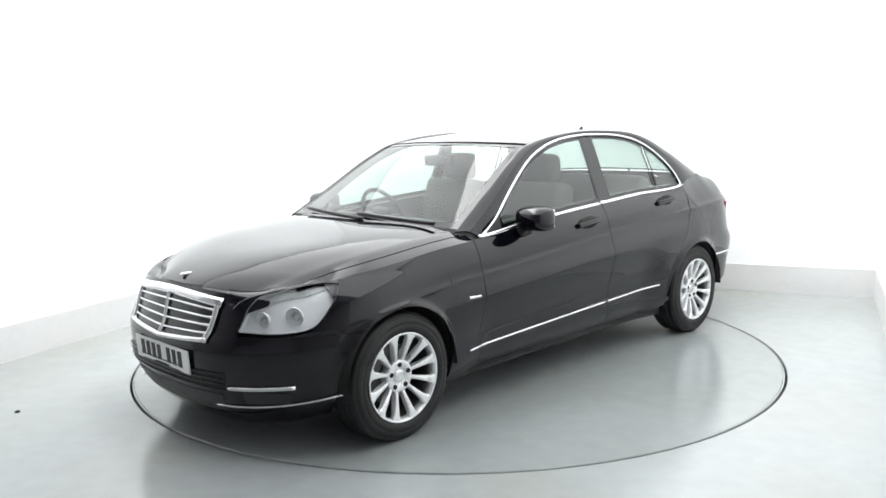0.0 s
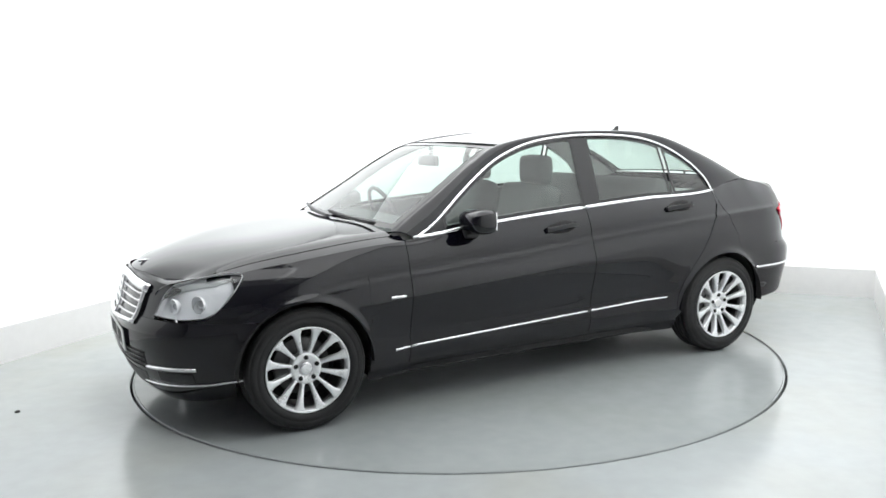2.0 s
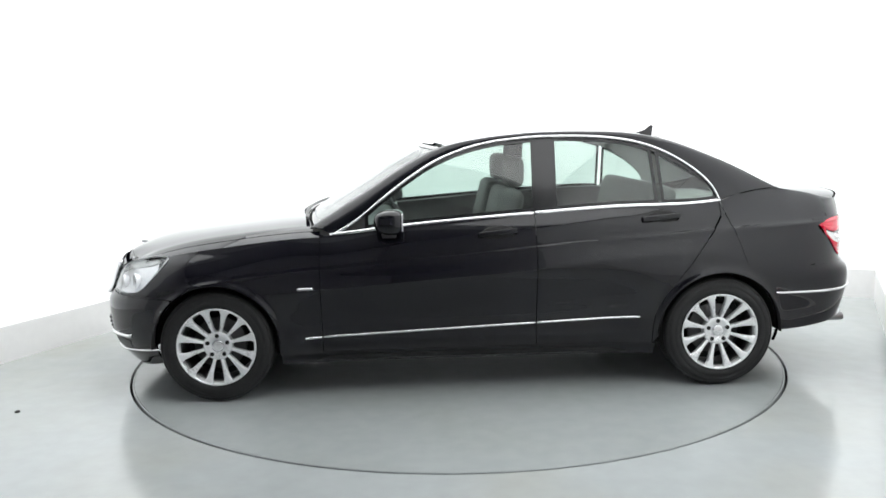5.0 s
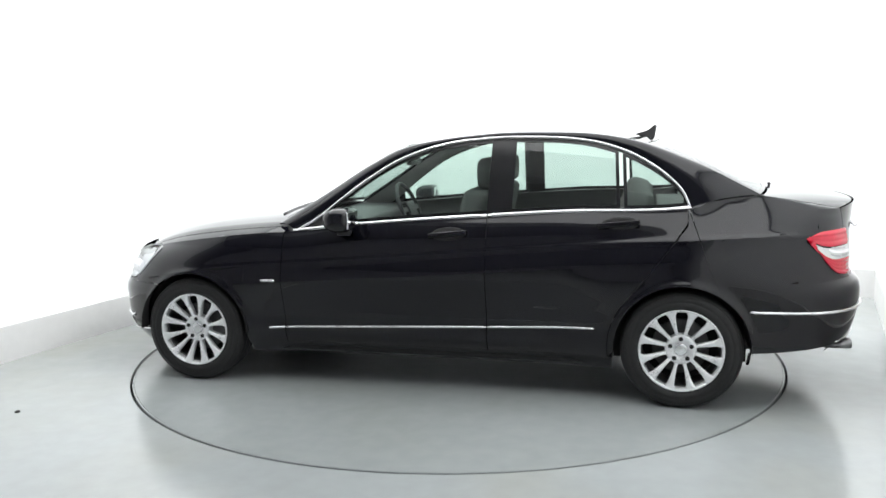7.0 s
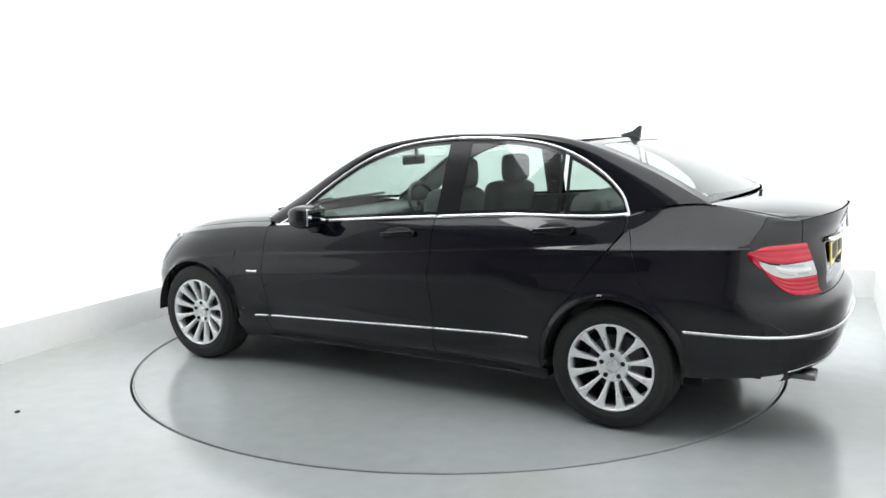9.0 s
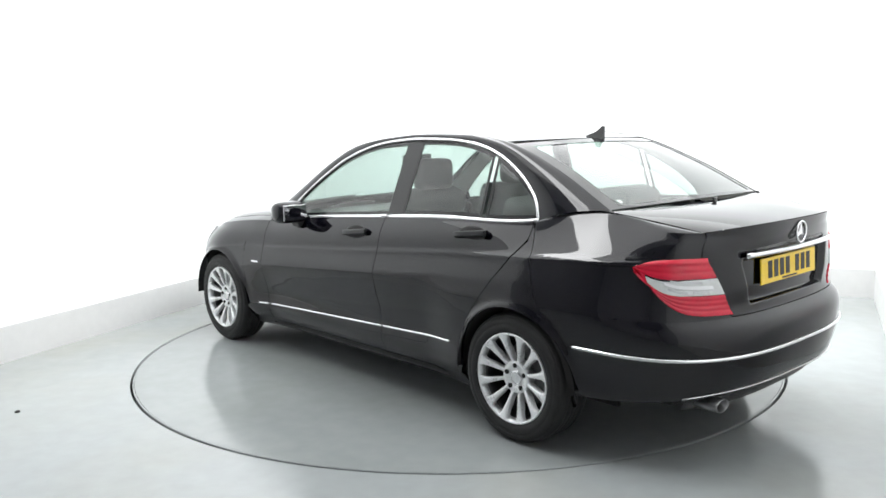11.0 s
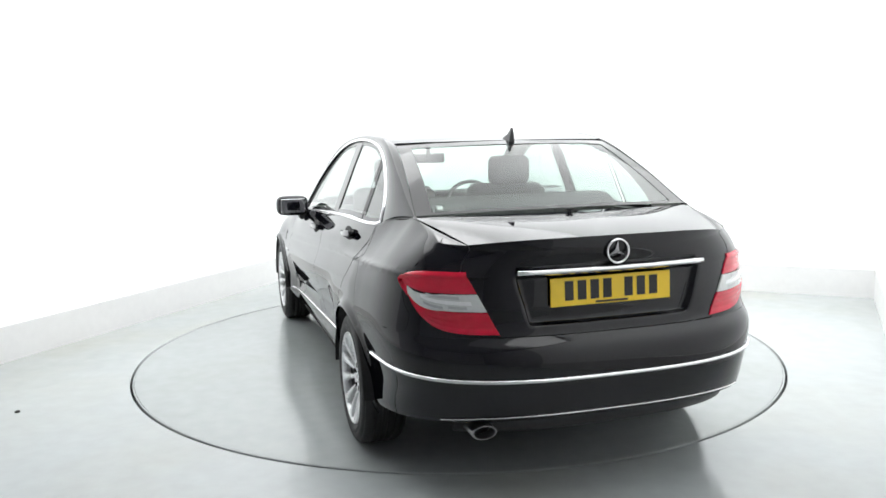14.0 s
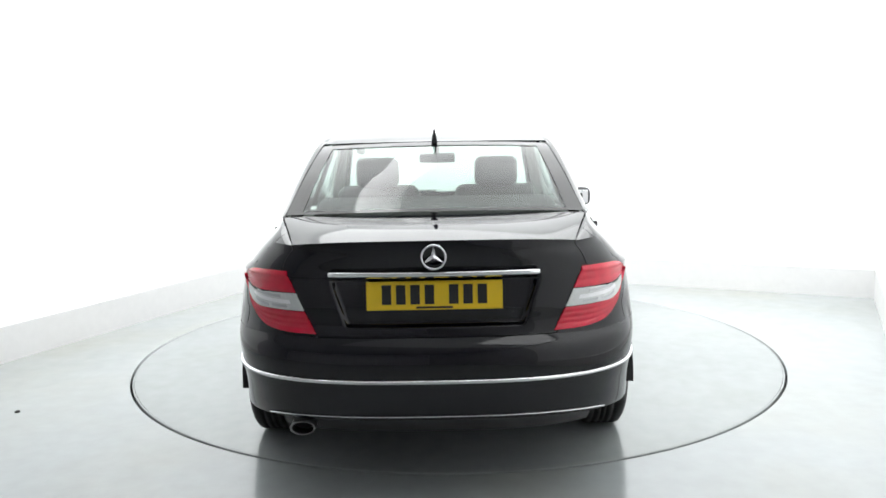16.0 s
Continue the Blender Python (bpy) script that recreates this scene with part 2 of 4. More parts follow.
    slab("ceiling_south", [P(WEST - t, SOUTH - t), P(EAST + t, SOUTH - t), P(EAST + t, SET), P(WEST - t, SET)], HIGH, HIGH + 0.1, GREY, "unseen grey ceiling added behind the camera to dim reflections", "ceiling")
    slab("ceiling", [P(WEST - t, SET), P(EAST + t, SET), P(EAST + t, NORTH + t), P(WEST - t, NORTH + t)], HIGH, HIGH + 0.1, WALL, "plain white ceiling of the photo studio", "ceiling")
    s, h = 0.03, 0.235
    slab("baseboard_west", [P(WEST, SET), P(WEST + s, SET), P(WEST + s, NORTH), P(WEST, NORTH)], 0, h, SKIRT, "tall off-white skirting board along the wall", "skirting board")
    slab("baseboard_north", [P(WEST + s, NORTH - s), P(EAST - s, NORTH - s), P(EAST - s, NORTH), P(WEST + s, NORTH)], 0, h, SKIRT, "tall off-white skirting board along the wall", "skirting board")
    slab("baseboard_east", [P(EAST - s, SET), P(EAST, SET), P(EAST, NORTH), P(EAST - s, NORTH)], 0, h, SKIRT, "tall off-white skirting board along the wall", "skirting board")
    bolt = bmesh.new()
    bmesh.ops.create_cone(bolt, cap_ends=True, segments=16, radius1=0.014, radius2=0.011, depth=0.008)
    bmesh.ops.translate(bolt, vec=(-2.34, -1.18, 0.004), verts=bolt.verts)
    tagged(part("floor_bolt", bolt, GAP, None), "small dark bolt head in the grey floor", "bolt")


def turntable():
    base = new("turntable")
    tagged(base, "large round grey turntable set flush in the studio floor", "turntable")
    v, f, rim = [(0, 0, 0)], [], 160
    edge = TABLE_R - 0.012
    for i in range(rim):
        a = 2 * math.pi * i / rim
        c, s = math.cos(a), math.sin(a)
        v += [(edge * c, edge * s, 0), (edge * c, edge * s, -0.05)]
    for i in range(rim):
        a, b = 1 + 2 * i, 1 + 2 * ((i + 1) % rim)
        f += [(0, a, b), (a, a + 1, b + 1, b)]
    mesh("deck_plate", v, f, DISC, base, smooth=False)
    v, f = [], []
    prof = [(edge + 0.001, -0.05), (edge + 0.001, -0.001), (edge + 0.003, 0.001), (TABLE_R - 0.003, 0.001), (TABLE_R, -0.002), (TABLE_R, -0.06)]
    for i in range(rim):
        a = 2 * math.pi * i / rim
        v += [(r * math.cos(a), r * math.sin(a), z) for r, z in prof]
    n = len(prof)
    for i in range(rim):
        j = (i + 1) % rim
        f += [(i * n + k, i * n + k + 1, j * n + k + 1, j * n + k) for k in range(n - 1)]
    mesh("edge_ring", v, f, DISC, base, "painted steel rim of the turntable", smooth=False)
    return base


studio()
table = turntable()

# ---------------------------------------------------------------- the car's form (x ahead, y to its left, z up)
WHEEL_X, HUB_Z, TYRE_R, ARCH_R = 1.38, 0.306, 0.306, 0.338
nose = line((0.10, 1.96), (0.17, 2.045), (0.25, 2.098), (0.36, 2.131), (0.46, 2.138), (0.52, 2.131), (0.55, 2.111), (0.572, 2.100), (0.60, 2.092), (0.66, 2.077), (0.72, 2.057), (0.76, 2.020), (0.80, 1.955))
tail = line((0.18, -2.16), (0.24, -2.225), (0.34, -2.290), (0.48, -2.330), (0.56, -2.336), (0.62, -2.322), (0.67, -2.278), (0.78, -2.275), (0.90, -2.272), (1.00, -2.295), (1.05, -2.300))
shoulder = line((2.15, 0.655), (2.00, 0.695), (1.80, 0.745), (1.60, 0.795), (1.30, 0.84), (1.00, 0.872), (0.74, 0.885), (0.40, 0.92), (-0.38, 0.975), (-0.79, 0.998), (-1.41, 1.018), (-1.60, 1.062), (-1.75, 1.072), (-1.90, 1.050), (-2.06, 1.008), (-2.32, 0.985))
ridge = line((2.12, 0.70), (2.05, 0.746), (1.97, 0.785), (1.80, 0.842), (1.61, 0.882), (1.39, 0.914), (1.14, 0.942), (0.90, 0.958), (-1.70, 1.055), (-1.90, 1.058), (-2.10, 1.057), (-2.30, 1.048))
crease = line((2.15, 0.52), (1.80, 0.585), (1.30, 0.670), (0.64, 0.72), (0.01, 0.765), (-0.66, 0.82), (-1.17, 0.855), (-1.9, 0.89), (-2.32, 0.90))
flank = line((0.08, 0.76), (0.19, 0.800), (0.25, 0.842), (0.32, 0.866), (0.40, 0.864), (0.50, 0.874), (0.58, 0.884), (0.655, 0.888), (0.72, 0.881), (0.80, 0.868), (0.90, 0.852), (1.05, 0.825))
taper = line((-2.32, 0.928), (-1.9, 0.952), (-1.6, 0.982), (-1.38, 1.0), (-0.8, 0.995), (0.2, 0.995), (1.0, 1.0), (1.38, 1.0), (1.8, 0.985), (2.15, 0.96))
brink = line((2.15, 0.755), (1.8, 0.785), (1.4, 0.805), (1.0, 0.805), (0.75, 0.797), (0.4, 0.802), (-0.38, 0.778), (-0.79, 0.768), (-1.41, 0.738), (-1.60, 0.699), (-1.75, 0.684), (-1.90, 0.692), (-2.06, 0.742), (-2.32, 0.695))
fullness = line((-2.32, 0.5), (-2.06, 0.35), (-1.75, 0.0), (-1.5, -0.2), (-1.2, 0.25), (-0.9, 0.7), (2.2, 0.7))
FRONT_L, FRONT_N, REAR_L, REAR_N = 0.78, 2.65, 0.56, 2.85


def smoothstep(a, b, x):
    s = min(max((x - a) / (b - a), 0), 1)
    return s * s * (3 - 2 * s)


def body_w(x, z):
    """Half the body's width without the rounding of its ends."""
    zc = crease(x)
    d = z - zc
    # a soft ridge added for the reflected band, a hand below the crease, from arch to arch: the side turns up above it
    tuck = 0.20 * min(max(z - zc + 0.105, 0), 0.105) * smoothstep(1.5, 0.9, x) * smoothstep(-1.95, -1.3, x)
    if d > 0:
        k = min(d / max(shoulder(x) - zc, 0.02), 1)
        full = fullness(x)
        y = flank(zc) - tuck * (1 - k) + (brink(x) - flank(zc)) * ((1 - full) * k + full * k * k)
        y -= 0.008 * smoothstep(0.0, 0.024, d) * (1 - k) * smoothstep(1.45, 1.05, x) * smoothstep(-2.2, -1.85, x)
    else:
        y = flank(z) - tuck - 0.004 * (1 - math.exp(d / 0.012)) * math.exp(d / 0.10)
    y += 0.0035 * math.exp(-abs(d) / 0.010)
    # the doors tuck in towards the sill, shaped so they reflect darker floor
    y -= 0.036 * min(max((zc - 0.105 - z) / 0.20, 0), 1) * smoothstep(1.04, 0.72, abs(x))
    for wx in (WHEEL_X, -WHEEL_X):
        r = math.hypot(x - wx, z - HUB_Z)
        y += 0.018 * math.exp(-((r - ARCH_R) / 0.024) ** 2) * smoothstep(0.28, 0.50, z)
    return y * taper(x)


def body_y(x, z):
    y = body_w(x, z)
    d = (nose(z) - x) / FRONT_L
    if d < 1:
        y *= max(1 - (1 - max(d, 0)) ** FRONT_N, 0) ** (1 / FRONT_N)
    d = (x - tail(z)) / REAR_L
    if d < 1:
        y *= max(1 - (1 - max(d, 0)) ** REAR_N, 0) ** (1 / REAR_N)
    return y


def front(a, z, inset=0.0):
    """The front end: a in degrees, 0 on the middle line, 90 where the side begins."""
    a = radians(a)
    s, c = abs(math.sin(a)) ** (2 / FRONT_N), max(math.cos(a), 0) ** (2 / FRONT_N)
    x = nose(z) - FRONT_L * (1 - c)
    return (x - inset, math.copysign(body_w(x, z) * s, a) * (1 - inset * 0.4), z)


def rear(a, z, inset=0.0):
    a = radians(a)
    s, c = abs(math.sin(a)) ** (2 / REAR_N), max(math.cos(a), 0) ** (2 / REAR_N)
    x = tail(z) + REAR_L * (1 - c)
    return (x + inset, math.copysign(body_w(x, z) * s, a) * (1 - inset * 0.4), z)


def front_angle(x, z):
    return math.degrees(math.acos(min(max(1 - (nose(z) - x) / FRONT_L, 0), 1) ** (FRONT_N / 2)))


def rear_angle(x, z):
    return math.degrees(math.acos(min(max(1 - (x - tail(z)) / REAR_L, 0), 1) ** (REAR_N / 2)))


def front_angle_y(y, z):
    return math.degrees(math.asin((y / 0.87) ** (FRONT_N / 2)))


def rear_angle_y(y, z):
    return math.degrees(math.asin((y / 0.86) ** (REAR_N / 2)))


def deck(x, y):
    """Bonnet and boot: from the shoulders up to the ridge."""
    zs = shoulder(x)
    ys = max(body_y(x, zs), 0.05)
    k = min(abs(y) / ys, 1)
    z = zs + (ridge(x) - zs) * (1 - k ** (4.4 - 2.2 * smoothstep(1.35, 1.85, x)))
    if x > 0.8:                                   # a crease along each side of the bonnet
        z += 0.006 * math.exp(-abs(k - 0.85) / 0.05)
    return z


def arch_z(x, wx):
    d = ARCH_R ** 2 - (x - wx) ** 2
    return HUB_Z + math.sqrt(d) if d > 0 else 0.0


# the cabin: side glass leans in, the window outline is bounded by belt and bow
bow = line((0.75, 0.885), (0.61, 0.965), (0.47, 1.075), (0.34, 1.170), (0.18, 1.268), (0.02, 1.332), (-0.14, 1.370), (-0.30, 1.388), (-0.46, 1.396), (-0.64, 1.394), (-0.80, 1.384), (-0.95, 1.360), (-1.09, 1.315), (-1.21, 1.252), (-1.32, 1.170), (-1.385, 1.095), (-1.415, 1.026))


def belt(x):
    return shoulder(x) + 0.004


def cabin_y(x, z):
    y = 0.792 - 0.40 * (z - 0.90) - 0.10 * max(z - 1.2, 0) ** 2
    if x < -0.6:
        y -= 0.025 * ((-x - 0.6) / 0.8) ** 2
    if x > 0.3:
        y -= 0.02 * ((x - 0.3) / 0.45) ** 2
    return y


# outer line of the pillars and roof rail, and the screens' edges, along s from 0 to 1
edge_x = line((0.0, 0.87), (0.14, 0.585), (0.28, 0.32), (0.38, 0.12), (0.50, -0.35), (0.62, -0.78), (0.72, -1.10), (0.84, -1.42), (1.0, -1.768))
edge_y = line((0.0, 0.725), (0.14, 0.672), (0.28, 0.618), (0.38, 0.582), (0.50, 0.548), (0.62, 0.545), (0.72, 0.565), (0.84, 0.603), (1.0, 0.652))
edge_z = line((0.0, 0.925), (0.14, 1.098), (0.28, 1.262), (0.38, 1.350), (0.50, 1.406), (0.62, 1.410), (0.72, 1.378), (0.84, 1.262), (1.0, 1.085))
bow_x = line((0.0, 0.75), (0.14, 0.50), (0.28, 0.20), (0.38, -0.02), (0.50, -0.38), (0.62, -0.76), (0.72, -1.03), (0.84, -1.27), (0.93, -1.38), (1.0, -1.415))


def rail(s):
    return Vector((edge_x(s), edge_y(s), edge_z(s)))


def bow_point(s, out=0.0):
    x = bow_x(s)
    z = bow(x) if s > 0 else belt(x)
    return Vector((x, cabin_y(x, z) + out, z))


roof_ridge = line((0.12, 1.366), (-0.15, 1.408), (-0.40, 1.428), (-0.65, 1.432), (-0.90, 1.420), (-1.08, 1.388))
car = new("saloon_car")
tagged(car, "black four-door saloon car with chrome trim standing on the turntable", "car")


def rear_cut(z):
    """Rear edge of the rear door."""
    r = ARCH_R + 0.035
    high = -1.12 - (z - 0.58) * 0.80
    high = max(high, -1.405)
    k = smoothstep(0.50, 0.60, z)
    lowz = -WHEEL_X + math.sqrt(max(r * r - (min(z, 0.58) - HUB_Z) ** 2, 0))
    return lowz * (1 - k) + high * k


BOOT_LOW, BOOT_HIGH = 26.04, 47.84
lamp_hi = line((0, 0.666), (0.10, 0.702), (0.35, 0.739), (0.65, 0.759), (0.88, 0.765), (1, 0.763))


def boot_lip(w):
    """The boot lid's rear edge, w from -1 to 1 across."""
    z = 1.037 - 0.026 * abs(w) ** 2.2
    p = rear(BOOT_HIGH * abs(w), z, 0.012)
    return (p[0], math.copysign(p[1], w), z)


def boot_front(w):
    y = 0.655 * w
    return (-1.858 + 0.088 * w * w, y, 1.088 - 0.006 * abs(w) ** 2.5)


def panels(side):
    g = 0.0019

    # front wing
    def wing(u, v):
        x = 0.812 + g + u * (1.690 - 0.812)
        low = 0.235 + g if x < WHEEL_X - ARCH_R + 0.002 else (arch_z(x, WHEEL_X) if x < 1.60 else max(arch_z(x, WHEEL_X), 0.567 + g))
        z = low + (shoulder(x) - low) * v
        return (x, body_y(x, z), z)

    def wing_u(u):
        # columns crowd where the arch is steep
        k = (WHEEL_X - ARCH_R - 0.812 - g) / (1.690 - 0.812)
        if u < 0.25:
            return k * u / 0.25
        q = (u - 0.25) / 0.75
        return k + (1 - k) * (1 - math.cos(math.pi * q * 0.62)) / (1 - math.cos(math.pi * 0.62))

    def wing_top(u, v):
        x = 0.812 + g + u * (1.79 - 0.812 - g)
        zs = shoulder(x)
        ys = body_y(x, zs)
        y = ys * (1 - 0.075 * v)
        return (x, y, deck(x, y))
    Shell().grid(lambda u, v: wing(wing_u(u), v), 72, 60, side=side, flip=True, sides="lrb").grid(lambda u, v: wing_top(u, v), 50, 4, side=side, edge=0.012, sides="lrt", flip=True).make("front_wing", PAINT, car)

    # doors
    def door_f(u, v):
        x = 0.812 - g - u * (0.812 + 0.365 - 2 * g)
        low = 0.247
        z = low + (belt(x) - low) * v
        return (x, body_y(x, z), z)

    def door_r(u, v):
        z0 = 0.247 + 0.76 * v
        x = -0.365 - g - u * (-0.365 - g - rear_cut(z0) - g)
        low = 0.247
        z = low + (belt(x) - low) * v
        return (x, body_y(x, z), z)
    fd = Shell().grid(door_f, 40, 90, side=side).make("front_door", PAINT, car)
    rd = Shell().grid(door_r, 40, 90, side=side).make("rear_door", PAINT, car)

    # sill
    Shell().grid(lambda u, v: (1.04 - u * 2.07, body_y(1.04 - u * 2.07, 0.176 + 0.069 * v) - 0.002, 0.176 + 0.069 * v), 30, 5, side=side).make("sill", PAINT, car)

    # rear quarter: from the arch out to door, shoulder and lamp
    def quarter_a(u, v):
        # arch to door joint
        a = radians(-2 + 124 * u)
        bx, bz = -WHEEL_X + ARCH_R * math.cos(a), HUB_Z + ARCH_R * math.sin(a)
        tz = 0.25 + 0.768 * u
        tx = rear_cut(tz) - g
        x, z = bx + (tx - bx) * v, bz + (tz - bz) * v
        return (x, body_y(x, z), z)

    arch_end = (-WHEEL_X + ARCH_R * math.cos(radians(122)), HUB_Z + ARCH_R * math.sin(radians(122)))

    def low_line(q):
        return arch_end[0] + (-2.03 - arch_end[0]) * q, arch_end[1] + (0.672 - arch_end[1]) * smoothstep(0, 0.9, q)

    def inner_line(x):
        # pillar foot, then the boot's joint
        if x > -1.768:
            k = min((-1.412 - x) / 0.356, 1)
            return bow_point(1.0).lerp(rail(1.0), k) + Vector((0, 0.55, 0.8)) * 0.022 * math.sin(math.pi * k) ** 0.8
        return Vector(boot_front(1.012)).lerp(Vector(boot_lip(1.012)), (-1.768 - x) / 0.292 * 0.58)

    def quarter_b(u, v):
        # from the lower joint up over the shoulder
        bx, bz = low_line(0.72 * u)
        tx = -1.412 - 0.648 * u
        tz = shoulder(tx)
        if v < 0.74:
            k = v / 0.74
            x, z = bx + (tx - bx) * k, bz + (tz - bz) * k
            return (x, body_y(x, z), z)
        k = (v - 0.74) / 0.26
        p0, p1 = Vector((tx, body_y(tx, tz), tz)), inner_line(tx)
        lean = Vector((0, body_y(tx, tz) - body_y(tx, tz - 0.012), 0.012)).normalized()
        pm = p0 + lean * (p1 - p0).length * 0.45
        return tuple(p0 * (1 - k) ** 2 + pm * 2 * k * (1 - k) + p1 * k * k)

    def quarter_c(u, v):
        # strip down to the lamp
        bx, bz = low_line(0.72 + 0.28 * u)
        tx = -2.06 + 0.075 * math.sin(math.pi * min(u * 0.9, 1))
        tz = shoulder(-2.06) * (1 - u) + 0.74 * u
        x, z = bx + (tx - bx) * v, bz + (tz - bz) * v
        return (x, body_y(x, z), z)
    qp = Shell()
    qp.grid(quarter_a, 46, 40, side=side, sides="lbt").grid(quarter_b, 40, 64, side=side, sides="bt").grid(quarter_c, 20, 40, side=side, edge=0)

    def quarter_top(u, v):
        # round the corner to the boot's lip
        z0 = shoulder(-2.06)
        z = z0 + (boot_lip(1)[2] - z0) * u
        a0 = rear_angle(-2.06, z)
        p0 = Vector(rear(a0 + (BOOT_HIGH + 0.6 - a0) * u, z))
        p1 = Vector(boot_front(1.012)).lerp(Vector(boot_lip(1.012)), 0.58 + 0.42 * u)
        p = p0.lerp(p1, v)
        return (p.x, p.y, p.z + 0.010 * math.sin(math.pi * v) * (1 - u))
    qp.grid(quarter_top, 24, 8, side=side, edge=0)

    def corner(u, v):
        # above the tail lamp, between boot and wing
        top = boot_lip(1)[2]
        z_hi = top + (shoulder(-2.03) - top) * u
        z = 0.915 + (z_hi - 0.915) * v
        a0, a1 = BOOT_LOW + (BOOT_HIGH - BOOT_LOW) * (z - 0.665) / (top - 0.665) + 0.5, rear_angle(-2.03, z)
        return rear(a0 + (a1 - a0) * u, z)
    qp.grid(corner, 20, 6, side=side, flip=True, edge=0)

    def housing(u, v):
        # pressing round the tail lamp
        z = 0.662 + 0.262 * v
        a0, a1 = BOOT_LOW + (BOOT_HIGH - BOOT_LOW) * (z - 0.665) / (boot_lip(1)[2] - 0.665) + 0.5, rear_angle(-1.93, z)
        return rear(a0 + (a1 - a0) * u, z, 0.0015)
    qp.grid(housing, 20, 10, side=side, flip=True, edge=0)

    # inner skin where the pressings meet above the lamp
    qp.grid(lambda u, v: (-1.93 - 0.16 * u, body_y(-1.93 - 0.16 * u, 0.84 + 0.155 * v) - 0.004, 0.84 + 0.155 * v), 10, 10, side=side, edge=0)
    qp.make("rear_quarter", PAINT, car)

    # pillars and roof rail, one pressing from the wing's top to the boot
    def ring(u, v):
        a, b = bow_point(u, 0.004), rail(u)
        p = a.lerp(b, v)
        n = Vector((0, 0.55, 0.8))
        return tuple(p + n * 0.022 * math.sin(math.pi * v) ** 0.8)
    Shell().grid(ring, 80, 10, side=side, edge=0.01, sides="lbt").make("cabin_side", PAINT, car)

    # pale lining on the inside of the pillars
    def pillar_lining(u, v):
        a, b = bow_point(u, 0.004), rail(u)
        a = a + (a - b).normalized() * 0.014
        return tuple(a.lerp(b, 0.97 * v) - Vector((0, 0.55, 0.8)) * (0.014 + 0.010 * math.sin(math.pi * v)))
    Shell().grid(pillar_lining, 60, 5, side=side, edge=0).make("pillar_lining", LINER, car, "pale grey inner pillar trim")


def ends():
    # front bumper, from arch to arch
    def bumper_f(u, v):
        low = 0.125 + 0.065 * abs(2 * u - 1) ** 3
        z = low + (0.565 - low) * v
        rx = WHEEL_X + math.sqrt(max(ARCH_R ** 2 - (z - HUB_Z) ** 2, 0)) if z < 0.56 else 1.62
        end = front_angle(rx, z)
        return front(-end + 2 * end * u, z)
    Shell().grid(bumper_f, 110, 30).make("front_bumper", PAINT, car)

    def bumper_r(u, v):
        low = 0.242 + 0.098 * max(math.cos(math.pi * (u - 0.5) * 1.1), 0) ** 0.5
        z = low + (0.662 - low) * v
        rx = -WHEEL_X - math.sqrt(max(ARCH_R ** 2 - (z - HUB_Z) ** 2, 0)) if z < 0.60 else -WHEEL_X - 0.17
        if z > 0.5:
            k = (z - 0.5) / 0.162
            rx = min(-WHEEL_X - math.sqrt(max(ARCH_R ** 2 - (z - HUB_Z) ** 2, 0)), -1.56 - 0.25 * max(k - 0.55, 0))
        return rx, z

    def bumper_rear(u, v):
        rx, z = bumper_r(u, v)
        q = 2 * u - 1
        if abs(q) > 0.72:
            k = (abs(q) - 0.72) / 0.28
            x0 = tail(z) + REAR_L
            x = x0 + (rx - x0) * k
            return (x, math.copysign(body_y(x, z), -q), z)
        return rear(-90 * q / 0.72, z)
    Shell().grid(bumper_rear, 120, 30).make("rear_bumper", PAINT, car)

    # bonnet
    def bonnet(u, v):
        w = 2 * v - 1
        fx = 2.037 - 0.235 * abs(w) ** 2.2
        x = fx + (0.935 - 0.085 * abs(w) ** 2 - fx) * u
        xs = min(x, 1.79)
        ys = body_y(xs, shoulder(xs)) * 0.917 * (1 if x < 1.79 else 1 - (x - 1.79) * 0.8)
        y = w * ys
        droop = 0.024 * smoothstep(0.35, 0.72, abs(w)) * smoothstep(1.0, 0.82, abs(w)) * max(1 - max(u, 0) / 0.14, 0) ** 2
        return (x, y, deck(x, y) - droop)
    Shell().grid(bonnet, 60, 60, edge=0.012, flip=True).make("bonnet", PAINT, car)

    # lip between grille and bonnet
    def nose_lip(u, v):
        w = 2 * u - 1
        z = 0.726 - 0.035 * w * w
        y = 0.50 * w
        p0 = Vector(front(math.copysign(front_angle_y(abs(y), z), y), z, 0.002))
        p1 = Vector(bonnet(-0.002, 0.5 + 0.5 * w * 0.72))
        return tuple(p0.lerp(p1, v))
    Shell().grid(nose_lip, 40, 4, edge=0).make("nose_lip", PAINT, car)

    # brow between head lamp and bonnet
    for s in (1, -1):
        def brow(u, v):
            z = lamp_hi(u) + 0.007
            a0, a1 = front_angle_y(0.50, z), front_angle(1.678, z)
            p0 = Vector(front(a0 + (a1 - a0) * u, z))
            if u < 0.6:
                p1 = Vector(bonnet(-0.004, 0.5 + 0.5 * (0.60 + 0.40 * u / 0.6)))
            else:
                p1 = Vector(bonnet(0.10 * (u - 0.6) / 0.4, 1.003))
            p = p0.lerp(p1, v)
            return (p.x, p.y, p.z + 0.004 * math.sin(math.pi * v))
        Shell().grid(brow, 60, 6, side=s, edge=0.01).make("lamp_brow", PAINT, car)

    # boot lid: deck and back
    def boot_top(u, v):
        w = 2 * v - 1
        a, b = boot_front(w), boot_lip(w)
        x, y = a[0] + (b[0] - a[0]) * u, a[1] + (b[1] - a[1]) * u
        return (x, y, a[2] + (b[2] - a[2]) * u + 0.007 * math.sin(math.pi * u) * (1 - 0.5 * w * w))

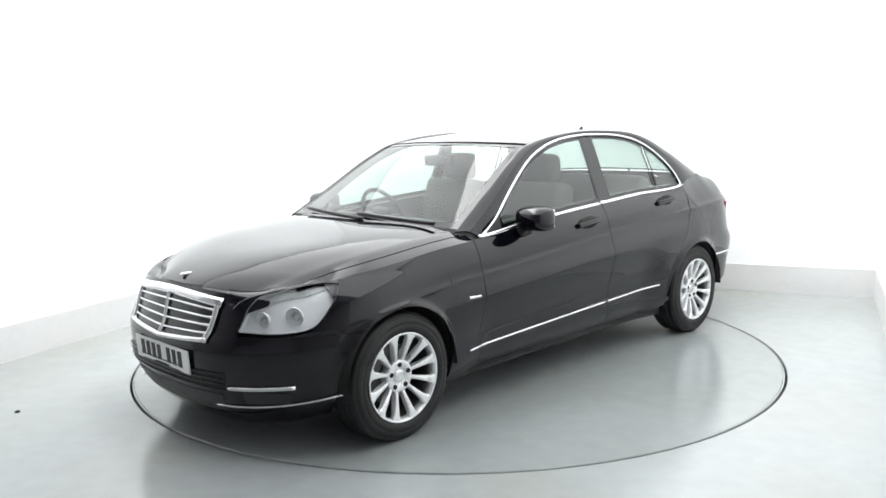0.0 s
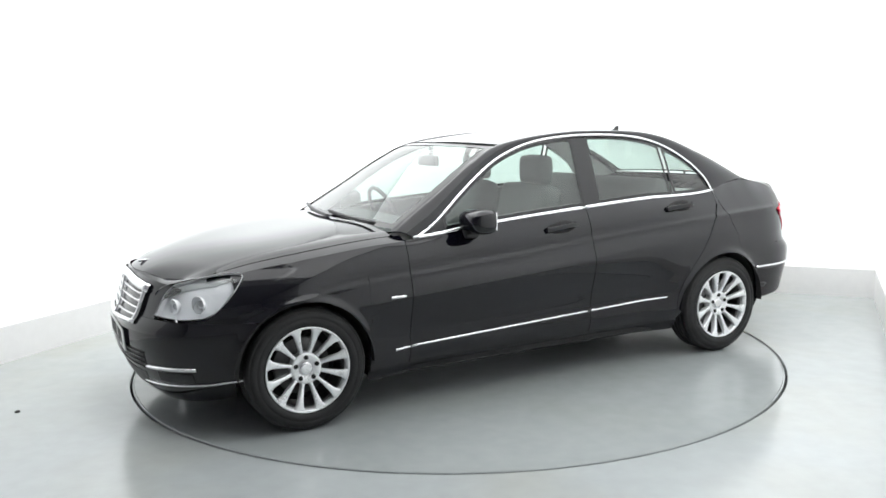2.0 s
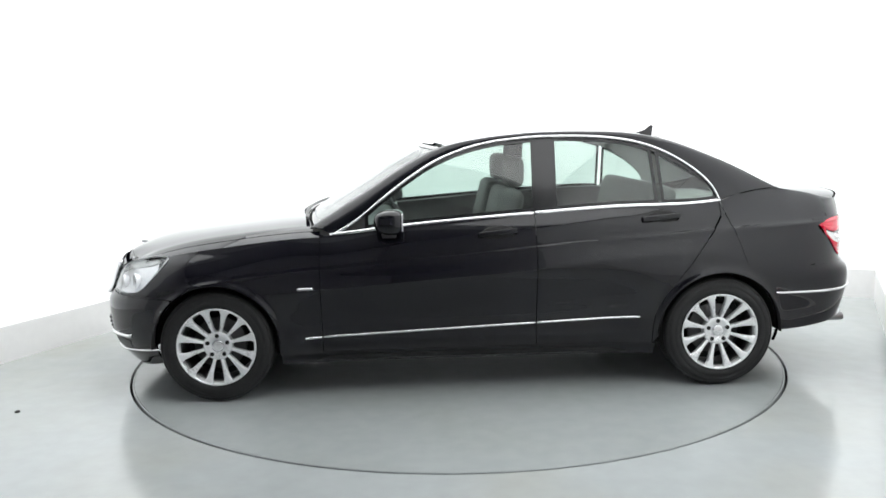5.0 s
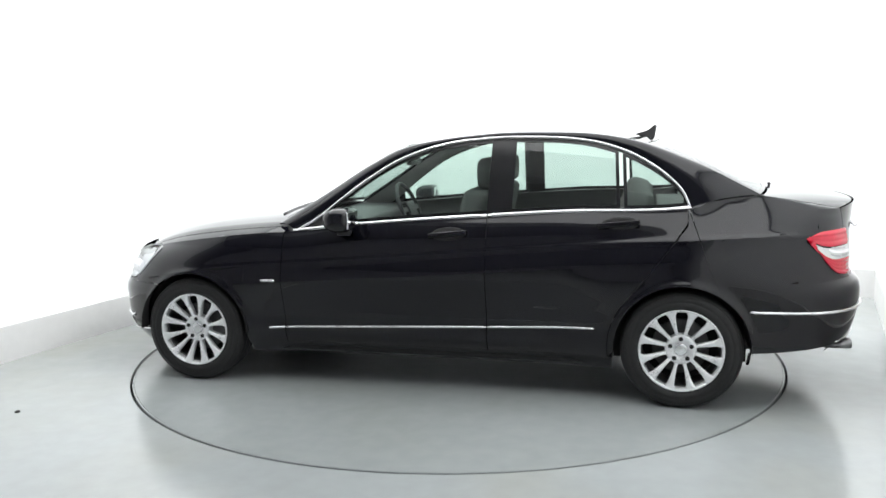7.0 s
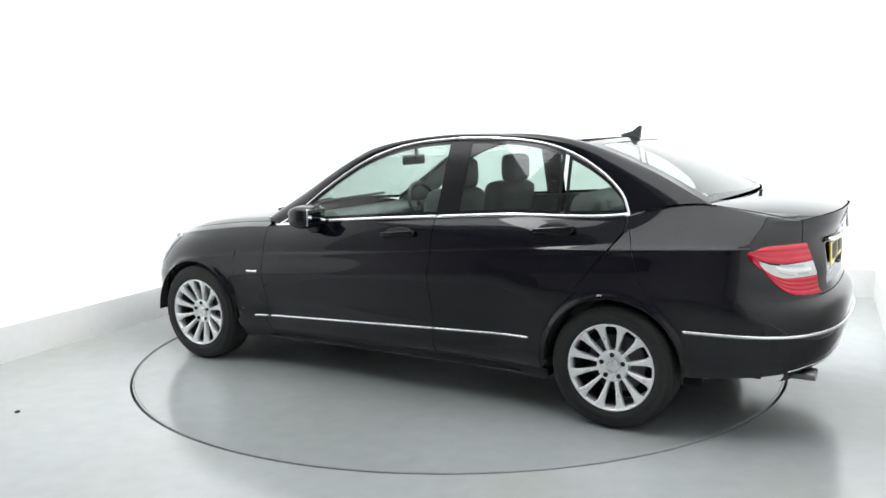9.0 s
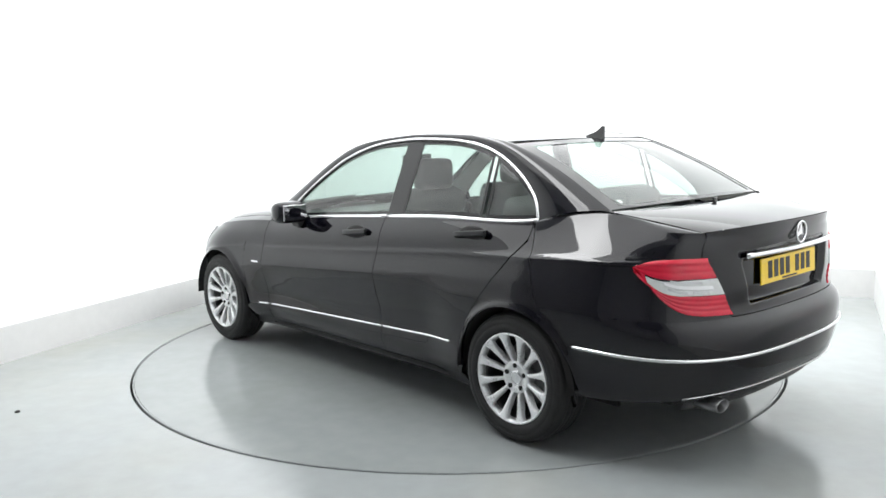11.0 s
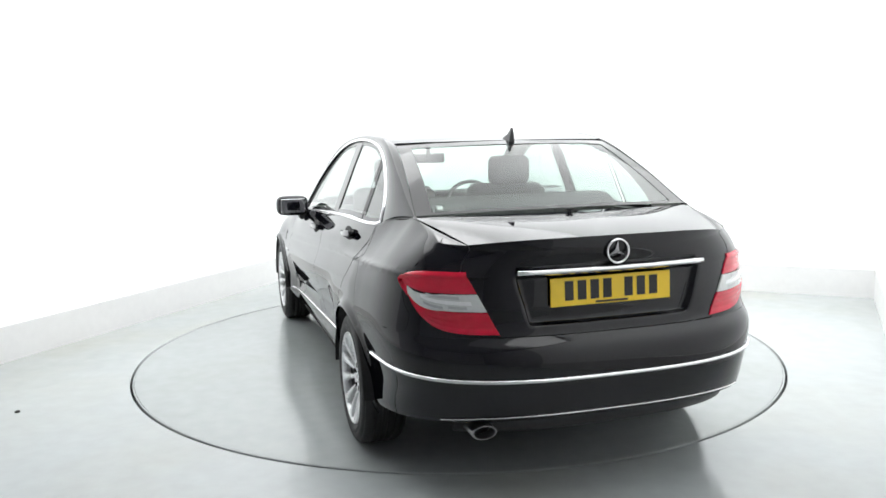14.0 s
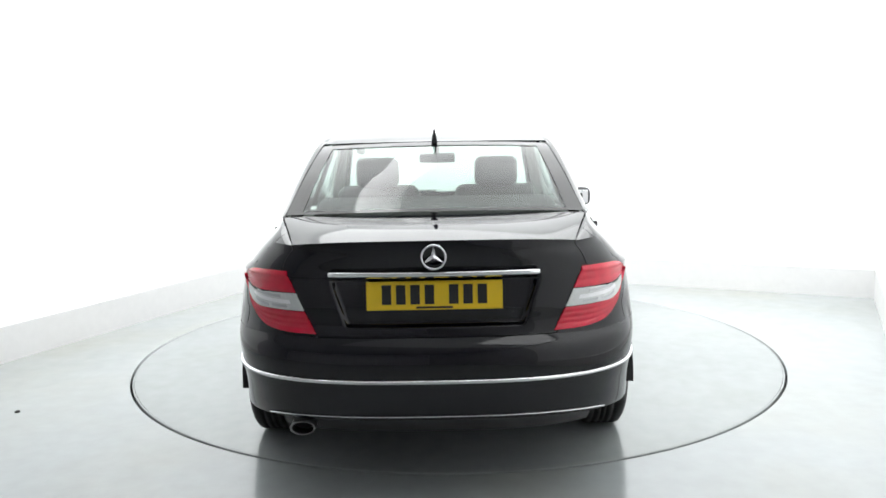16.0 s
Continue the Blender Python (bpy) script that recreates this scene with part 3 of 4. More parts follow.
    def boot_back(u, v):
        w = 1 - 2 * u
        top = boot_lip(w)[2]
        z = 0.665 + (top - 0.665) * v
        p = rear(math.copysign((BOOT_LOW + (BOOT_HIGH - BOOT_LOW) * v) * abs(w), w), z)
        hollow = 0.030 * smoothstep(0.085, 0.13, v) * smoothstep(0.64, 0.58, v) * smoothstep(0.605 - 0.06 * v, 0.56 - 0.06 * v, abs(w))
        return (p[0] + hollow, p[1], z)
    Shell().grid(boot_top, 36, 44, edge=0.012, sides="lbt", flip=True).grid(boot_back, 100, 72, edge=0.015, sides="lrb").make("boot_lid", PAINT, car)

    # roof and screens
    def roof(u, v):
        s = 0.385 + (0.715 - 0.385) * u
        a, w = rail(s), 2 * v - 1
        mid = roof_ridge(a.x)
        x = a.x + (0.05 * (1 - abs(w) ** 2) * (1 - u)) - 0.095 * (1 - w * w) * u
        return (x, a.y * w, a.z + (mid - a.z) * (1 - abs(w) ** 2.2))
    Shell().grid(roof, 40, 36, edge=0.006, flip=True).make("roof", PAINT, car)

    def screen(s0, s1, bulge, drop):
        def fn(u, v):
            s = s0 + (s1 - s0) * u
            a, w = rail(s), 2 * v - 1
            return (a.x + bulge * (1 - w * w), a.y * w * 0.995, a.z - 0.006 + drop * (1 - w * w))
        return fn
    ws = screen(0.012, 0.375, 0.10, 0.018)
    rs = screen(0.728, 0.995, -0.09, 0.016)
    fw = Shell().grid(ws, 24, 30, edge=0, flip=True).make("windscreen", SCREEN_GLASS, car, "clear laminated windscreen")
    rw = Shell().grid(rs, 20, 30, edge=0, flip=True).make("rear_window", SCREEN_GLASS, car, "clear heated rear window")
    for ob in (fw, rw):
        ob.visible_shadow = False
    p = Vector(ws(0.90, 0.93))
    bm = bmesh.new()
    bmesh.ops.create_cone(bm, cap_ends=True, segments=24, radius1=0.028, radius2=0.028, depth=0.002)
    bmesh.ops.transform(bm, matrix=Matrix.Translation(p + Vector((-0.006, 0, -0.006))) @ Matrix.Rotation(radians(58), 4, "Y"), verts=bm.verts)
    part("sticker", bm, PLATE_W, fw, "small pale round sticker")
    p = Vector(rs(0.90, 0.915))
    bm = bmesh.new()
    box(bm, 0, 0, 0, 0.024, 0.024, 0.002)
    bmesh.ops.transform(bm, matrix=Matrix.Translation(p + Vector((0.004, 0, -0.004))) @ Matrix.Rotation(radians(-28), 4, "Y"), verts=bm.verts)
    part("sticker", bm, PLATE_W, rw, "small white square sticker")
    # black glazed borders of both screens
    for fn, own, side_w, u0, u1 in ((ws, fw, 0.028, 0.05, 0.04), (rs, rw, 0.055, 0.075, 0.035)):
        b = Shell()
        up = lambda p: (p[0], p[1], p[2] + 0.003)
        b.grid(lambda u, v: up(fn(u, v * side_w)), 24, 2, edge=0, flip=True)
        b.grid(lambda u, v: up(fn(u, 1 - side_w + v * side_w)), 24, 2, edge=0, flip=True)
        b.grid(lambda u, v: up(fn(u * u0, side_w + v * (1 - 2 * side_w))), 2, 30, edge=0, flip=True)
        b.grid(lambda u, v: up(fn(1 - u1 + u * u1, side_w + v * (1 - 2 * side_w))), 2, 30, edge=0, flip=True)
        b.make("border", FRIT, own)


def wheel(x, side):
    w = new("wheel")
    w.parent = car
    w.matrix_basis = pose(x, side * 0.775, HUB_Z, 0, 0, 0 if side > 0 else 180)
    R = TYRE_R
    prof = [(0.208, -0.098), (0.240, -0.108), (0.272, -0.104), (0.294, -0.090), (R, -0.068), (R, -0.050), (R - 0.007, -0.048), (R - 0.007, -0.040), (R, -0.038), (R, -0.018), (R - 0.007, -0.016), (R - 0.007, -0.008), (R, -0.006), (R, 0.006), (R - 0.007, 0.008), (R - 0.007, 0.016), (R, 0.018), (R, 0.038), (R - 0.007, 0.040), (R - 0.007, 0.048), (R, 0.050), (R, 0.068), (0.301, 0.084), (0.294, 0.091), (0.289, 0.0945), (0.287, 0.0925), (0.284, 0.0985), (0.272, 0.104), (0.257, 0.1075), (0.255, 0.1055), (0.252, 0.1085), (0.236, 0.108), (0.222, 0.103), (0.214, 0.094), (0.205, 0.085), (0.205, -0.085)]
    lathe(prof, 84, "tyre", RUBBER, w, closed=True)
    rim = new("rim")
    rim.parent = w
    lathe([(0.204, 0.060), (0.205, 0.086), (0.211, 0.094), (0.2145, 0.099), (0.2125, 0.1035), (0.2065, 0.1035), (0.2025, 0.098), (0.199, 0.088), (0.198, 0.060)], 84, "rim_lip", ALLOY, rim, closed=True)
    lathe([(0.204, -0.09), (0.203, 0.064), (0.1975, 0.064), (0.193, 0.05), (0.193, -0.09)], 84, "barrel", DISC_IRON, rim, closed=True)
    lathe([(0.0, -0.03), (0.138, -0.03), (0.145, -0.022), (0.145, -0.012), (0.138, -0.008), (0.085, -0.008), (0.08, 0.002), (0.0, 0.002)], 48, "brake_disc", DISC_IRON, rim)
    lathe([(0.192, -0.07), (0.06, -0.07)], 48, "shield", DARK, rim)
    for i in range(12):
        a = 2 * math.pi * (i + 0.5) / 12
        m = Matrix.Rotation(-a, 4, "Y")
        # radius, half width, face, thickness, crown
        sections = [(0.066, 0.0135, 0.064, 0.030, 0.000), (0.080, 0.0094, 0.070, 0.034, 0.001), (0.092, 0.0078, 0.076, 0.036, 0.0015), (0.120, 0.0102, 0.084, 0.036, 0.002), (0.145, 0.0126, 0.091, 0.034, 0.0025), (0.165, 0.0150, 0.096, 0.030, 0.002), (0.179, 0.0174, 0.0985, 0.028, 0.002), (0.186, 0.0200, 0.0995, 0.026, 0.001), (0.191, 0.0236, 0.100, 0.024, 0.001), (0.195, 0.0266, 0.100, 0.023, 0.000), (0.206, 0.0280, 0.100, 0.022, 0.000)]
        bm = bmesh.new()
        rows = []
        for r, hw, yo, th, cr in sections:
            rows.append([bm.verts.new(m @ Vector(p)) for p in ((r, yo - th, -hw * 0.9), (r, yo - cr - 0.004, -hw), (r, yo - cr - 0.0005, -hw * 0.90), (r, yo, -hw * 0.35), (r, yo, hw * 0.35), (r, yo - cr - 0.0005, hw * 0.90), (r, yo - cr - 0.004, hw), (r, yo - th, hw * 0.9))])
        for p, q in zip(rows, rows[1:]):
            for k in range(7):
                bm.faces.new((p[k], p[k + 1], q[k + 1], q[k]))
        part("spoke", bm, ALLOY, rim, smooth=True)
    lathe([(0.078, 0.02), (0.080, 0.058), (0.076, 0.069), (0.066, 0.071), (0.045, 0.066), (0.040, 0.060), (0.036, 0.058), (0.0, 0.058)], 48, "hub", ALLOY, rim)
    lathe([(0.033, 0.056), (0.033, 0.064), (0.028, 0.069), (0.020, 0.0685), (0.0, 0.070)], 32, "hub_cap", CHROME, rim)
    # dark discs stand in for the shade inside the bolt recesses
    for i in range(5):
        a = 2 * math.pi * i / 5 + 0.3
        bm = bmesh.new()
        bmesh.ops.create_cone(bm, cap_ends=True, segments=12, radius1=0.0115, radius2=0.0115, depth=0.014)
        bmesh.ops.transform(bm, matrix=Matrix.Translation((0.056 * math.cos(a), 0.066, 0.056 * math.sin(a))) @ Matrix.Rotation(math.pi / 2, 4, "X"), verts=bm.verts)
        part("bolt_recess_shade", bm, DARK, rim)
    return w


def windows(side):
    def pane(name, x0, x1, mat, cut0=0.0, cut1=0.0):
        """A side pane from x0 back to x1; the cuts lean its ends."""
        def at(u, v, inset):
            m = inset
            xa, xb = x0 - m, x1 + m
            x = xa + (xb - xa) * u
            zl, zh = belt(x) + 0.012 + m, max(bow(x) - 0.010 - m, belt(x) + 0.014 + m)
            z = zl + (zh - zl) * v
            x2 = x + (cut0 * (1 - u) + cut1 * u) * (z - 1.0)
            return (x2, cabin_y(x, z) - 0.006, z)
        ob = Shell().grid(lambda u, v: at(u, v, 0.016), 24, 14, side=side, edge=0).make(name, mat, car, "green tinted side window glass")
        ob.visible_shadow = False
        seal = Shell()
        lerp = lambda p, q, k: tuple(Vector(p).lerp(Vector(q), k))
        for a, b in (((0, 0), (1, 0)), ((1, 0), (1, 1)), ((1, 1), (0, 1)), ((0, 1), (0, 0))):
            def fn(u, v, a=a, b=b):
                s, t = a[0] + (b[0] - a[0]) * u, a[1] + (b[1] - a[1]) * u
                p, q = at(s, t, 0.0), at(s, t, 0.018)
                r = lerp(p, q, v)
                return (r[0], r[1] + 0.004, r[2])
            seal.grid(fn, 24, 1, side=side, edge=0)
        seal.make("seal", GLOSS_BLACK, ob)
        return ob
    pane("front_side_window", 0.565, -0.375, SIDE_GLASS, 0.0, -0.03)
    pane("rear_side_window", -0.475, -1.065, SIDE_GLASS, -0.03, 0.05)
    pane("quarter_window", -1.085, -1.40, SIDE_GLASS, 0.05, 0.0)

    # black centre pillar cover and mirror sail
    def pillar(u, v):
        x = -0.370 - 0.112 * u
        z = belt(x) + 0.01 + (bow(x) - 0.008 - belt(x) - 0.01) * v
        return (x - 0.03 * (z - 1.0), cabin_y(x, z) - 0.001, z)
    Shell().grid(pillar, 4, 14, side=side).make("centre_pillar", GLOSS_BLACK, car)

    def sail(u, v):
        x = 0.735 - 0.17 * u
        z = belt(x) + 0.004 + max(bow(x) - 0.006 - belt(x) - 0.004, 0.001) * v
        return (x, cabin_y(x, z) - 0.002, z)
    Shell().grid(sail, 10, 8, side=side).make("mirror_sail", TRIM, car)

    # bright surround: bow and belt
    n = 90
    path, nor = [], []
    for i in range(n + 1):
        p = bow_point(i / n, 0.006)
        path.append((p.x, p.y * side, p.z))
        nor.append((0, side * 0.9, 0.42))
    ribbon(path, nor, 0.015, 0.007, "window_bow_trim", CHROME, car, "slim chrome window surround")
    def trim_run(x0, x1, point, wide, proud, name, label):
        xs = [x0 + (x1 - x0) * i / 24 for i in range(25)]
        ribbon([point(x) for x in xs], [(0, side * 0.9, 0.42 if name == "belt_trim" else 0.1)] * 25, wide, proud, name, CHROME, car, label)
    # belt strip in two lengths, parted at the door joint
    for x0, x1 in ((0.757, -0.3615), (-0.3685, -1.42)):
        trim_run(x0, x1, lambda x: (x, (cabin_y(x, belt(x)) + 0.008) * side, belt(x) + 0.004), 0.021, 0.008, "belt_trim", "chrome belt line strip")

    # rubbing strip low on wing and doors, parted at the joints
    def strip_at(x):
        z = 0.332 + 0.068 * (0.905 - x) / 1.84
        return (x, (body_y(x, z) + 0.001) * side, z)
    for x0, x1 in ((0.905, 0.8155), (0.8085, -0.3615), (-0.3685, -0.94)):
        trim_run(x0, x1, strip_at, 0.013, 0.006, "door_strip", "thin chrome strip along the lower doors")

    # small bright badge on the wing
    path = [(0.935 - 0.085 * i / 8, (body_y(0.935 - 0.085 * i / 8, 0.612) + 0.001) * side, 0.612) for i in range(9)]
    ribbon(path, [(0, side, 0.1)] * 9, 0.013, 0.004, "wing_badge", CHROME, car)

    # door handles over dark ovals that stand in for the shade in shallow cups
    for hx, hz in ((-0.155, 0.880), (-1.06, 0.940)):
        y = body_y(hx, hz)
        h = new("door_handle")
        h.parent = car
        h.matrix_basis = Matrix.Translation((hx, side * y, hz)) @ Matrix.Rotation(radians(5.5), 4, "Y")
        bm = bmesh.new()
        bmesh.ops.create_uvsphere(bm, u_segments=24, v_segments=12, radius=1)
        bmesh.ops.scale(bm, vec=(0.098, 0.012, 0.043), verts=bm.verts)
        part("cup_shade", bm, DARK, h, smooth=True)
        bm = bmesh.new()
        box(bm, 0, side * 0.015, 0.006, 0.215, 0.018, 0.030, 0.007)
        part("grip", bm, PAINT, h, smooth=True)
        for ex in (-0.098, 0.098):
            bm = bmesh.new()
            box(bm, ex, side * 0.004, 0.006, 0.022, 0.026, 0.026, 0.006)
            part("mount", bm, PAINT, h, smooth=True)

    # door mirror
    m = new("door_mirror")
    m.parent = car
    m.matrix_basis = pose(0.425, 0.892 if side > 0 else -0.960, 0.966)
    bm = bmesh.new()
    bmesh.ops.create_cube(bm, size=1)
    bmesh.ops.subdivide_edges(bm, edges=bm.edges, cuts=5, use_grid_fill=True)
    for v in bm.verts:
        p = v.co * 2
        q = Vector(p)
        l = (abs(q.x) ** 4 + abs(q.y) ** 4 + abs(q.z) ** 4) ** 0.25
        q /= l
        shrink = 1 - 0.35 * max(q.x, 0) ** 1.5
        v.co = Vector((q.x * 0.078 + 0.01, q.y * 0.104 * (1 - 0.12 * max(q.x, 0)), q.z * 0.066 * shrink))
    part("mirror_shell", bm, PAINT, m, smooth=True)
    bm = bmesh.new()
    box(bm, -0.062, 0, 0, 0.010, 0.158, 0.092, 0.004)
    part("mirror_glass", bm, CHROME, m)
    bm = bmesh.new()
    box(bm, 0.01, -side * (0.085 if side > 0 else 0.110), -0.062, 0.08, 0.09 if side > 0 else 0.15, 0.035, 0.012, Matrix.Rotation(side * -0.5, 4, "X"))
    part("mirror_foot", bm, TRIM, m, smooth=True)


def bars(parent, mat, wide, high, n_left, n_right, m):
    """Unreadable characters as plain upright bars."""
    step = wide / (n_left + n_right + 0.7)
    for i in range(n_left + n_right):
        bm = bmesh.new()
        cx = -wide / 2 + step * (i + 0.5 + (0.7 if i >= n_left else 0))
        box(bm, cx, 0, 0, step * 0.66, 0.002, high)
        bmesh.ops.transform(bm, matrix=m, verts=bm.verts)
        part("bar", bm, mat, parent)


def plate(name, x, y, z, turn, mat, label, lean):
    p = new(name)
    p.parent = car
    p.matrix_basis = Matrix.Translation((x, y, z)) @ Matrix.Rotation(radians(turn), 4, "Z") @ Matrix.Rotation(radians(lean), 4, "X")
    tagged(p, label)
    bm = bmesh.new()
    box(bm, 0, 0, 0, 0.52, 0.008, 0.111, 0.003)
    part("backing", bm, mat, p)
    bars(p, INK, 0.42, 0.075, 4, 3, Matrix.Translation((0, -0.005, 0.004)))
    bm = bmesh.new()
    box(bm, 0, -0.005, -0.046, 0.14, 0.002, 0.008)
    part("dealer_strip", bm, INK, p)


def lamps(side):
    # head lamp
    lo = line((0, 0.572), (0.45, 0.574), (0.68, 0.602), (0.88, 0.690), (1, 0.758))
    hi = lamp_hi

    def head(inset):
        def fn(u, v):
            z = lo(u) + (hi(u) - lo(u)) * v
            a0 = front_angle_y(0.505 + 0.05 * v, z)
            a1 = front_angle(1.666, z)
            return front(a0 + (a1 - a0) * u, z, inset)
        return fn
    lamp = Shell().grid(head(0.033), 60, 14, side=side, edge=-0.030).make("headlight", REFLECTOR, car, "large clear headlight with a chromed reflector")
    cover = Shell().grid(head(-0.002), 60, 10, side=side, edge=0.02).make("cover", LENS, lamp)
    cover.visible_shadow = False
    def chin(u, v):
        # wing and bumper skin under the lamp's outer end
        k = 0.40 + 0.62 * u
        z = 0.566 + (lo(k) - 0.003 - 0.566) * v
        a0, a1 = front_angle_y(0.505, z), front_angle(1.662, z)
        return front(a0 + (a1 - a0) * k, z, 0.001)
    Shell().grid(chin, 24, 6, side=side, edge=0).make("lamp_chin", PAINT, car)
    for u, v0, r, ahead in ((0.22, 0.40, 0.037, 0.30), (0.52, 0.40, 0.042, 0.55)):
        p = Vector(head(0.020)(u, v0))
        m = Matrix.Translation((p.x, p.y * side, p.z)) @ Vector((1, ahead * side, 0)).to_track_quat("Y", "Z").to_matrix().to_4x4()
        lathe([(r, 0.014), (r * 1.04, 0.010), (r * 0.93, 0.002), (r * 0.80, -0.008), (r * 0.60, -0.016), (r * 0.52, -0.017), (r * 0.52, -0.006), (r * 0.47, -0.003)], 36, "bowl", REFLECTOR, lamp).matrix_basis = m
        lathe([(r * 0.47, -0.006), (r * 0.42, 0.004), (r * 0.28, 0.011), (r * 0.10, 0.014), (0.0, 0.0145)], 28, "projector", LAMP_EYE, lamp).matrix_basis = m
    # indicator strip under the upper edge
    Shell().grid(lambda u, v: head(0.008 + 0.018 * (1 - v))(0.10 + 0.82 * u, 0.80 + 0.14 * v), 50, 3, side=side, edge=0.006).make("indicator_strip", CLEAR_LENS, lamp)

    # tail lamp: red, clear band, red
    tl = new("tail_light")
    tl.parent = car
    tagged(tl, "red tail light with a clear band across the middle")
    lo = line((0, 0.674), (0.35, 0.681), (0.55, 0.700), (0.75, 0.752), (0.90, 0.815), (1, 0.864))
    hi = line((0, 0.914), (0.5, 0.912), (0.85, 0.904), (1, 0.888))

    def tail_at(u, v, out=0.004):
        z = lo(u) + (hi(u) - lo(u)) * v
        a0 = rear_angle_y(0.478 + 0.150 * v, z)
        a1 = rear_angle(-1.985 + 0.022 * math.sin(math.pi * v) , z)
        return rear(a0 + (a1 - a0) * u, z, -out)
    band = line((0, 0.36), (0.5, 0.34), (1, 0.20)), line((0, 0.66), (0.5, 0.63), (1, 0.48))
    Shell().grid(lambda u, v: tail_at(u, v * band[0](u), 0.004 + 0.0022 * abs(math.sin(v * 12.566))), 28, 24, side=side, flip=True, edge=0.01).make("lower_lens", RED_LENS, tl)
    Shell().grid(lambda u, v: tail_at(u, band[1](u) + (1 - band[1](u)) * v, 0.004 + 0.0022 * abs(math.sin(v * 9.425))), 28, 18, side=side, flip=True, edge=0.01).make("upper_lens", RED_LENS, tl)
    Shell().grid(lambda u, v: tail_at(u * 0.86, band[0](u) + 0.01 + (band[1](u) - band[0](u) - 0.02) * v, 0.006), 28, 4, side=side, flip=True, edge=0.01).make("clear_lens", CLEAR_LENS, tl, "clear ribbed reversing and indicator lens")
    Shell().grid(lambda u, v: tail_at(0.86 + 0.14 * u, band[0](0.86 + 0.14 * u) + (band[1](0.86 + 0.14 * u) - band[0](0.86 + 0.14 * u)) * v, 0.004), 8, 4, side=side, flip=True, edge=0.01).make("side_lens", RED_LENS, tl)
    Shell().grid(lambda u, v: tail_at(0.1 + u * 0.55, 0.475 + 0.06 * v, 0.009), 20, 2, side=side, flip=True, edge=0.003).make("lamp_rib", REFLECTOR, tl)
    for u0, u1, v0 in ((0.16, 0.34, 0.405), (0.40, 0.62, 0.385), (0.20, 0.58, 0.565)):
        Shell().grid(lambda u, v: tail_at(u0 + u * (u1 - u0), v0 + 0.045 * v, 0.008), 10, 2, side=side, flip=True, edge=0.003).make("bulb_shade", LAMP_EYE, tl)


def front_details():
    # grille: chrome frame, dark mesh, four bars and a middle upright
    def shield(u, v, inset=0.0):
        w = 2 * u - 1
        half = 0.365 + 0.085 * v
        top, foot = 0.728 - 0.026 * w * w, 0.508 + 0.022 * abs(w)
        z = foot + (top - foot) * v
        y = half * w
        return front(math.copysign(front_angle_y(abs(y), z), y), z, inset)
    gr = Shell().grid(lambda u, v: shield(u, v, -0.004), 40, 10, edge=0.01).make("grille", GLOSS_BLACK, car, "chrome framed radiator grille with four bars")

    def strip(name, fn, n, nrm, wide, proud):
        ribbon([fn(i / n) for i in range(n + 1)], [nrm] * (n + 1), wide, proud, name, CHROME, gr)
    up = (1, 0, 0.5)
    strip("grille_frame", lambda k: shield(k, 0.97, -0.006), 30, up, 0.044, 0.018)
    strip("grille_frame", lambda k: shield(k, 0.04, -0.006), 30, up, 0.026, 0.016)
    strip("grille_frame", lambda k: shield(0.02, k, -0.006), 10, up, 0.026, 0.016)
    strip("grille_frame", lambda k: shield(0.98, k, -0.006), 10, up, 0.026, 0.016)
    for i in range(4):
        v = 0.20 + 0.19 * i
        strip("grille_bar", lambda k: shield(0.03 + 0.94 * k, v, -0.005), 30, up, 0.014, 0.013)
    strip("grille_upright", lambda k: shield(0.5, 0.04 + 0.9 * k, -0.008), 10, up, 0.014, 0.013)
    # nose panel behind grille and lamps
    def nose_at(u, v):
        w = 2 * u - 1
        z = 0.565 + (0.182 - 0.035 * w * w) * v
        k = min(max((z - 0.572) / 0.088, 0), 1)
        end = front_angle_y(0.510 + 0.05 * k, z) + 9 * smoothstep(0.655, 0.70, z)
        return front(end * w, z, 0.003)
    Shell().grid(lambda u, v: nose_at(u, v), 60, 14, edge=0).make("nose_panel", PAINT, car)
    # lower intake, fog strips and lip
    Shell().grid(lambda u, v: front(-24 + 48 * u, 0.20 + 0.095 * v, -0.002), 40, 6, edge=0).make("lower_intake", TRIM, car, "black lower air intake")
    Shell().grid(lambda u, v: front(-27 + 54 * u, 0.315 + 0.085 * v, -0.002), 40, 6, edge=0).make("upper_intake", TRIM, car, "black bumper air intake with slats")
    for i in range(4):
        z = 0.322 + 0.024 * i
        ribbon([front(-26.5 + 53 * k / 24, z, -0.003) for k in range(25)], [(1, 0, 0.3)] * 25, 0.007, 0.008, "intake_slat", GLOSS_BLACK, car)
    for s in (1, -1):
        Shell().grid(lambda u, v: front(33 + 18 * u, 0.262 + 0.055 * v, -0.002), 20, 6, side=s, edge=0).make("fog_intake", TRIM, car)
        pts = [front(s * (27.5 + 26 * i / 16), 0.331 + 0.012 * i / 16, -0.004) for i in range(17)]
        ribbon(pts, [(1, s * 0.7, 0.1)] * 17, 0.020, 0.012, "fog_strip", CHROME, car)
        pts = [front(s * (20 + 51 * i / 20), 0.234 + 0.055 * (i / 20) ** 1.6, -0.003) for i in range(21)]
        ribbon(pts, [(1, s * 0.7, 0)] * 21, 0.012, 0.008, "lip_strip", CHROME, car)
    plate("front_number_plate", 2.137, 0.010, 0.424, 90, PLATE_W, "white number plate with dark bars", 4)
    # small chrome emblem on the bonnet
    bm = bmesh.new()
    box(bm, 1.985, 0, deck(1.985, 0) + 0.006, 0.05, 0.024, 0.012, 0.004)
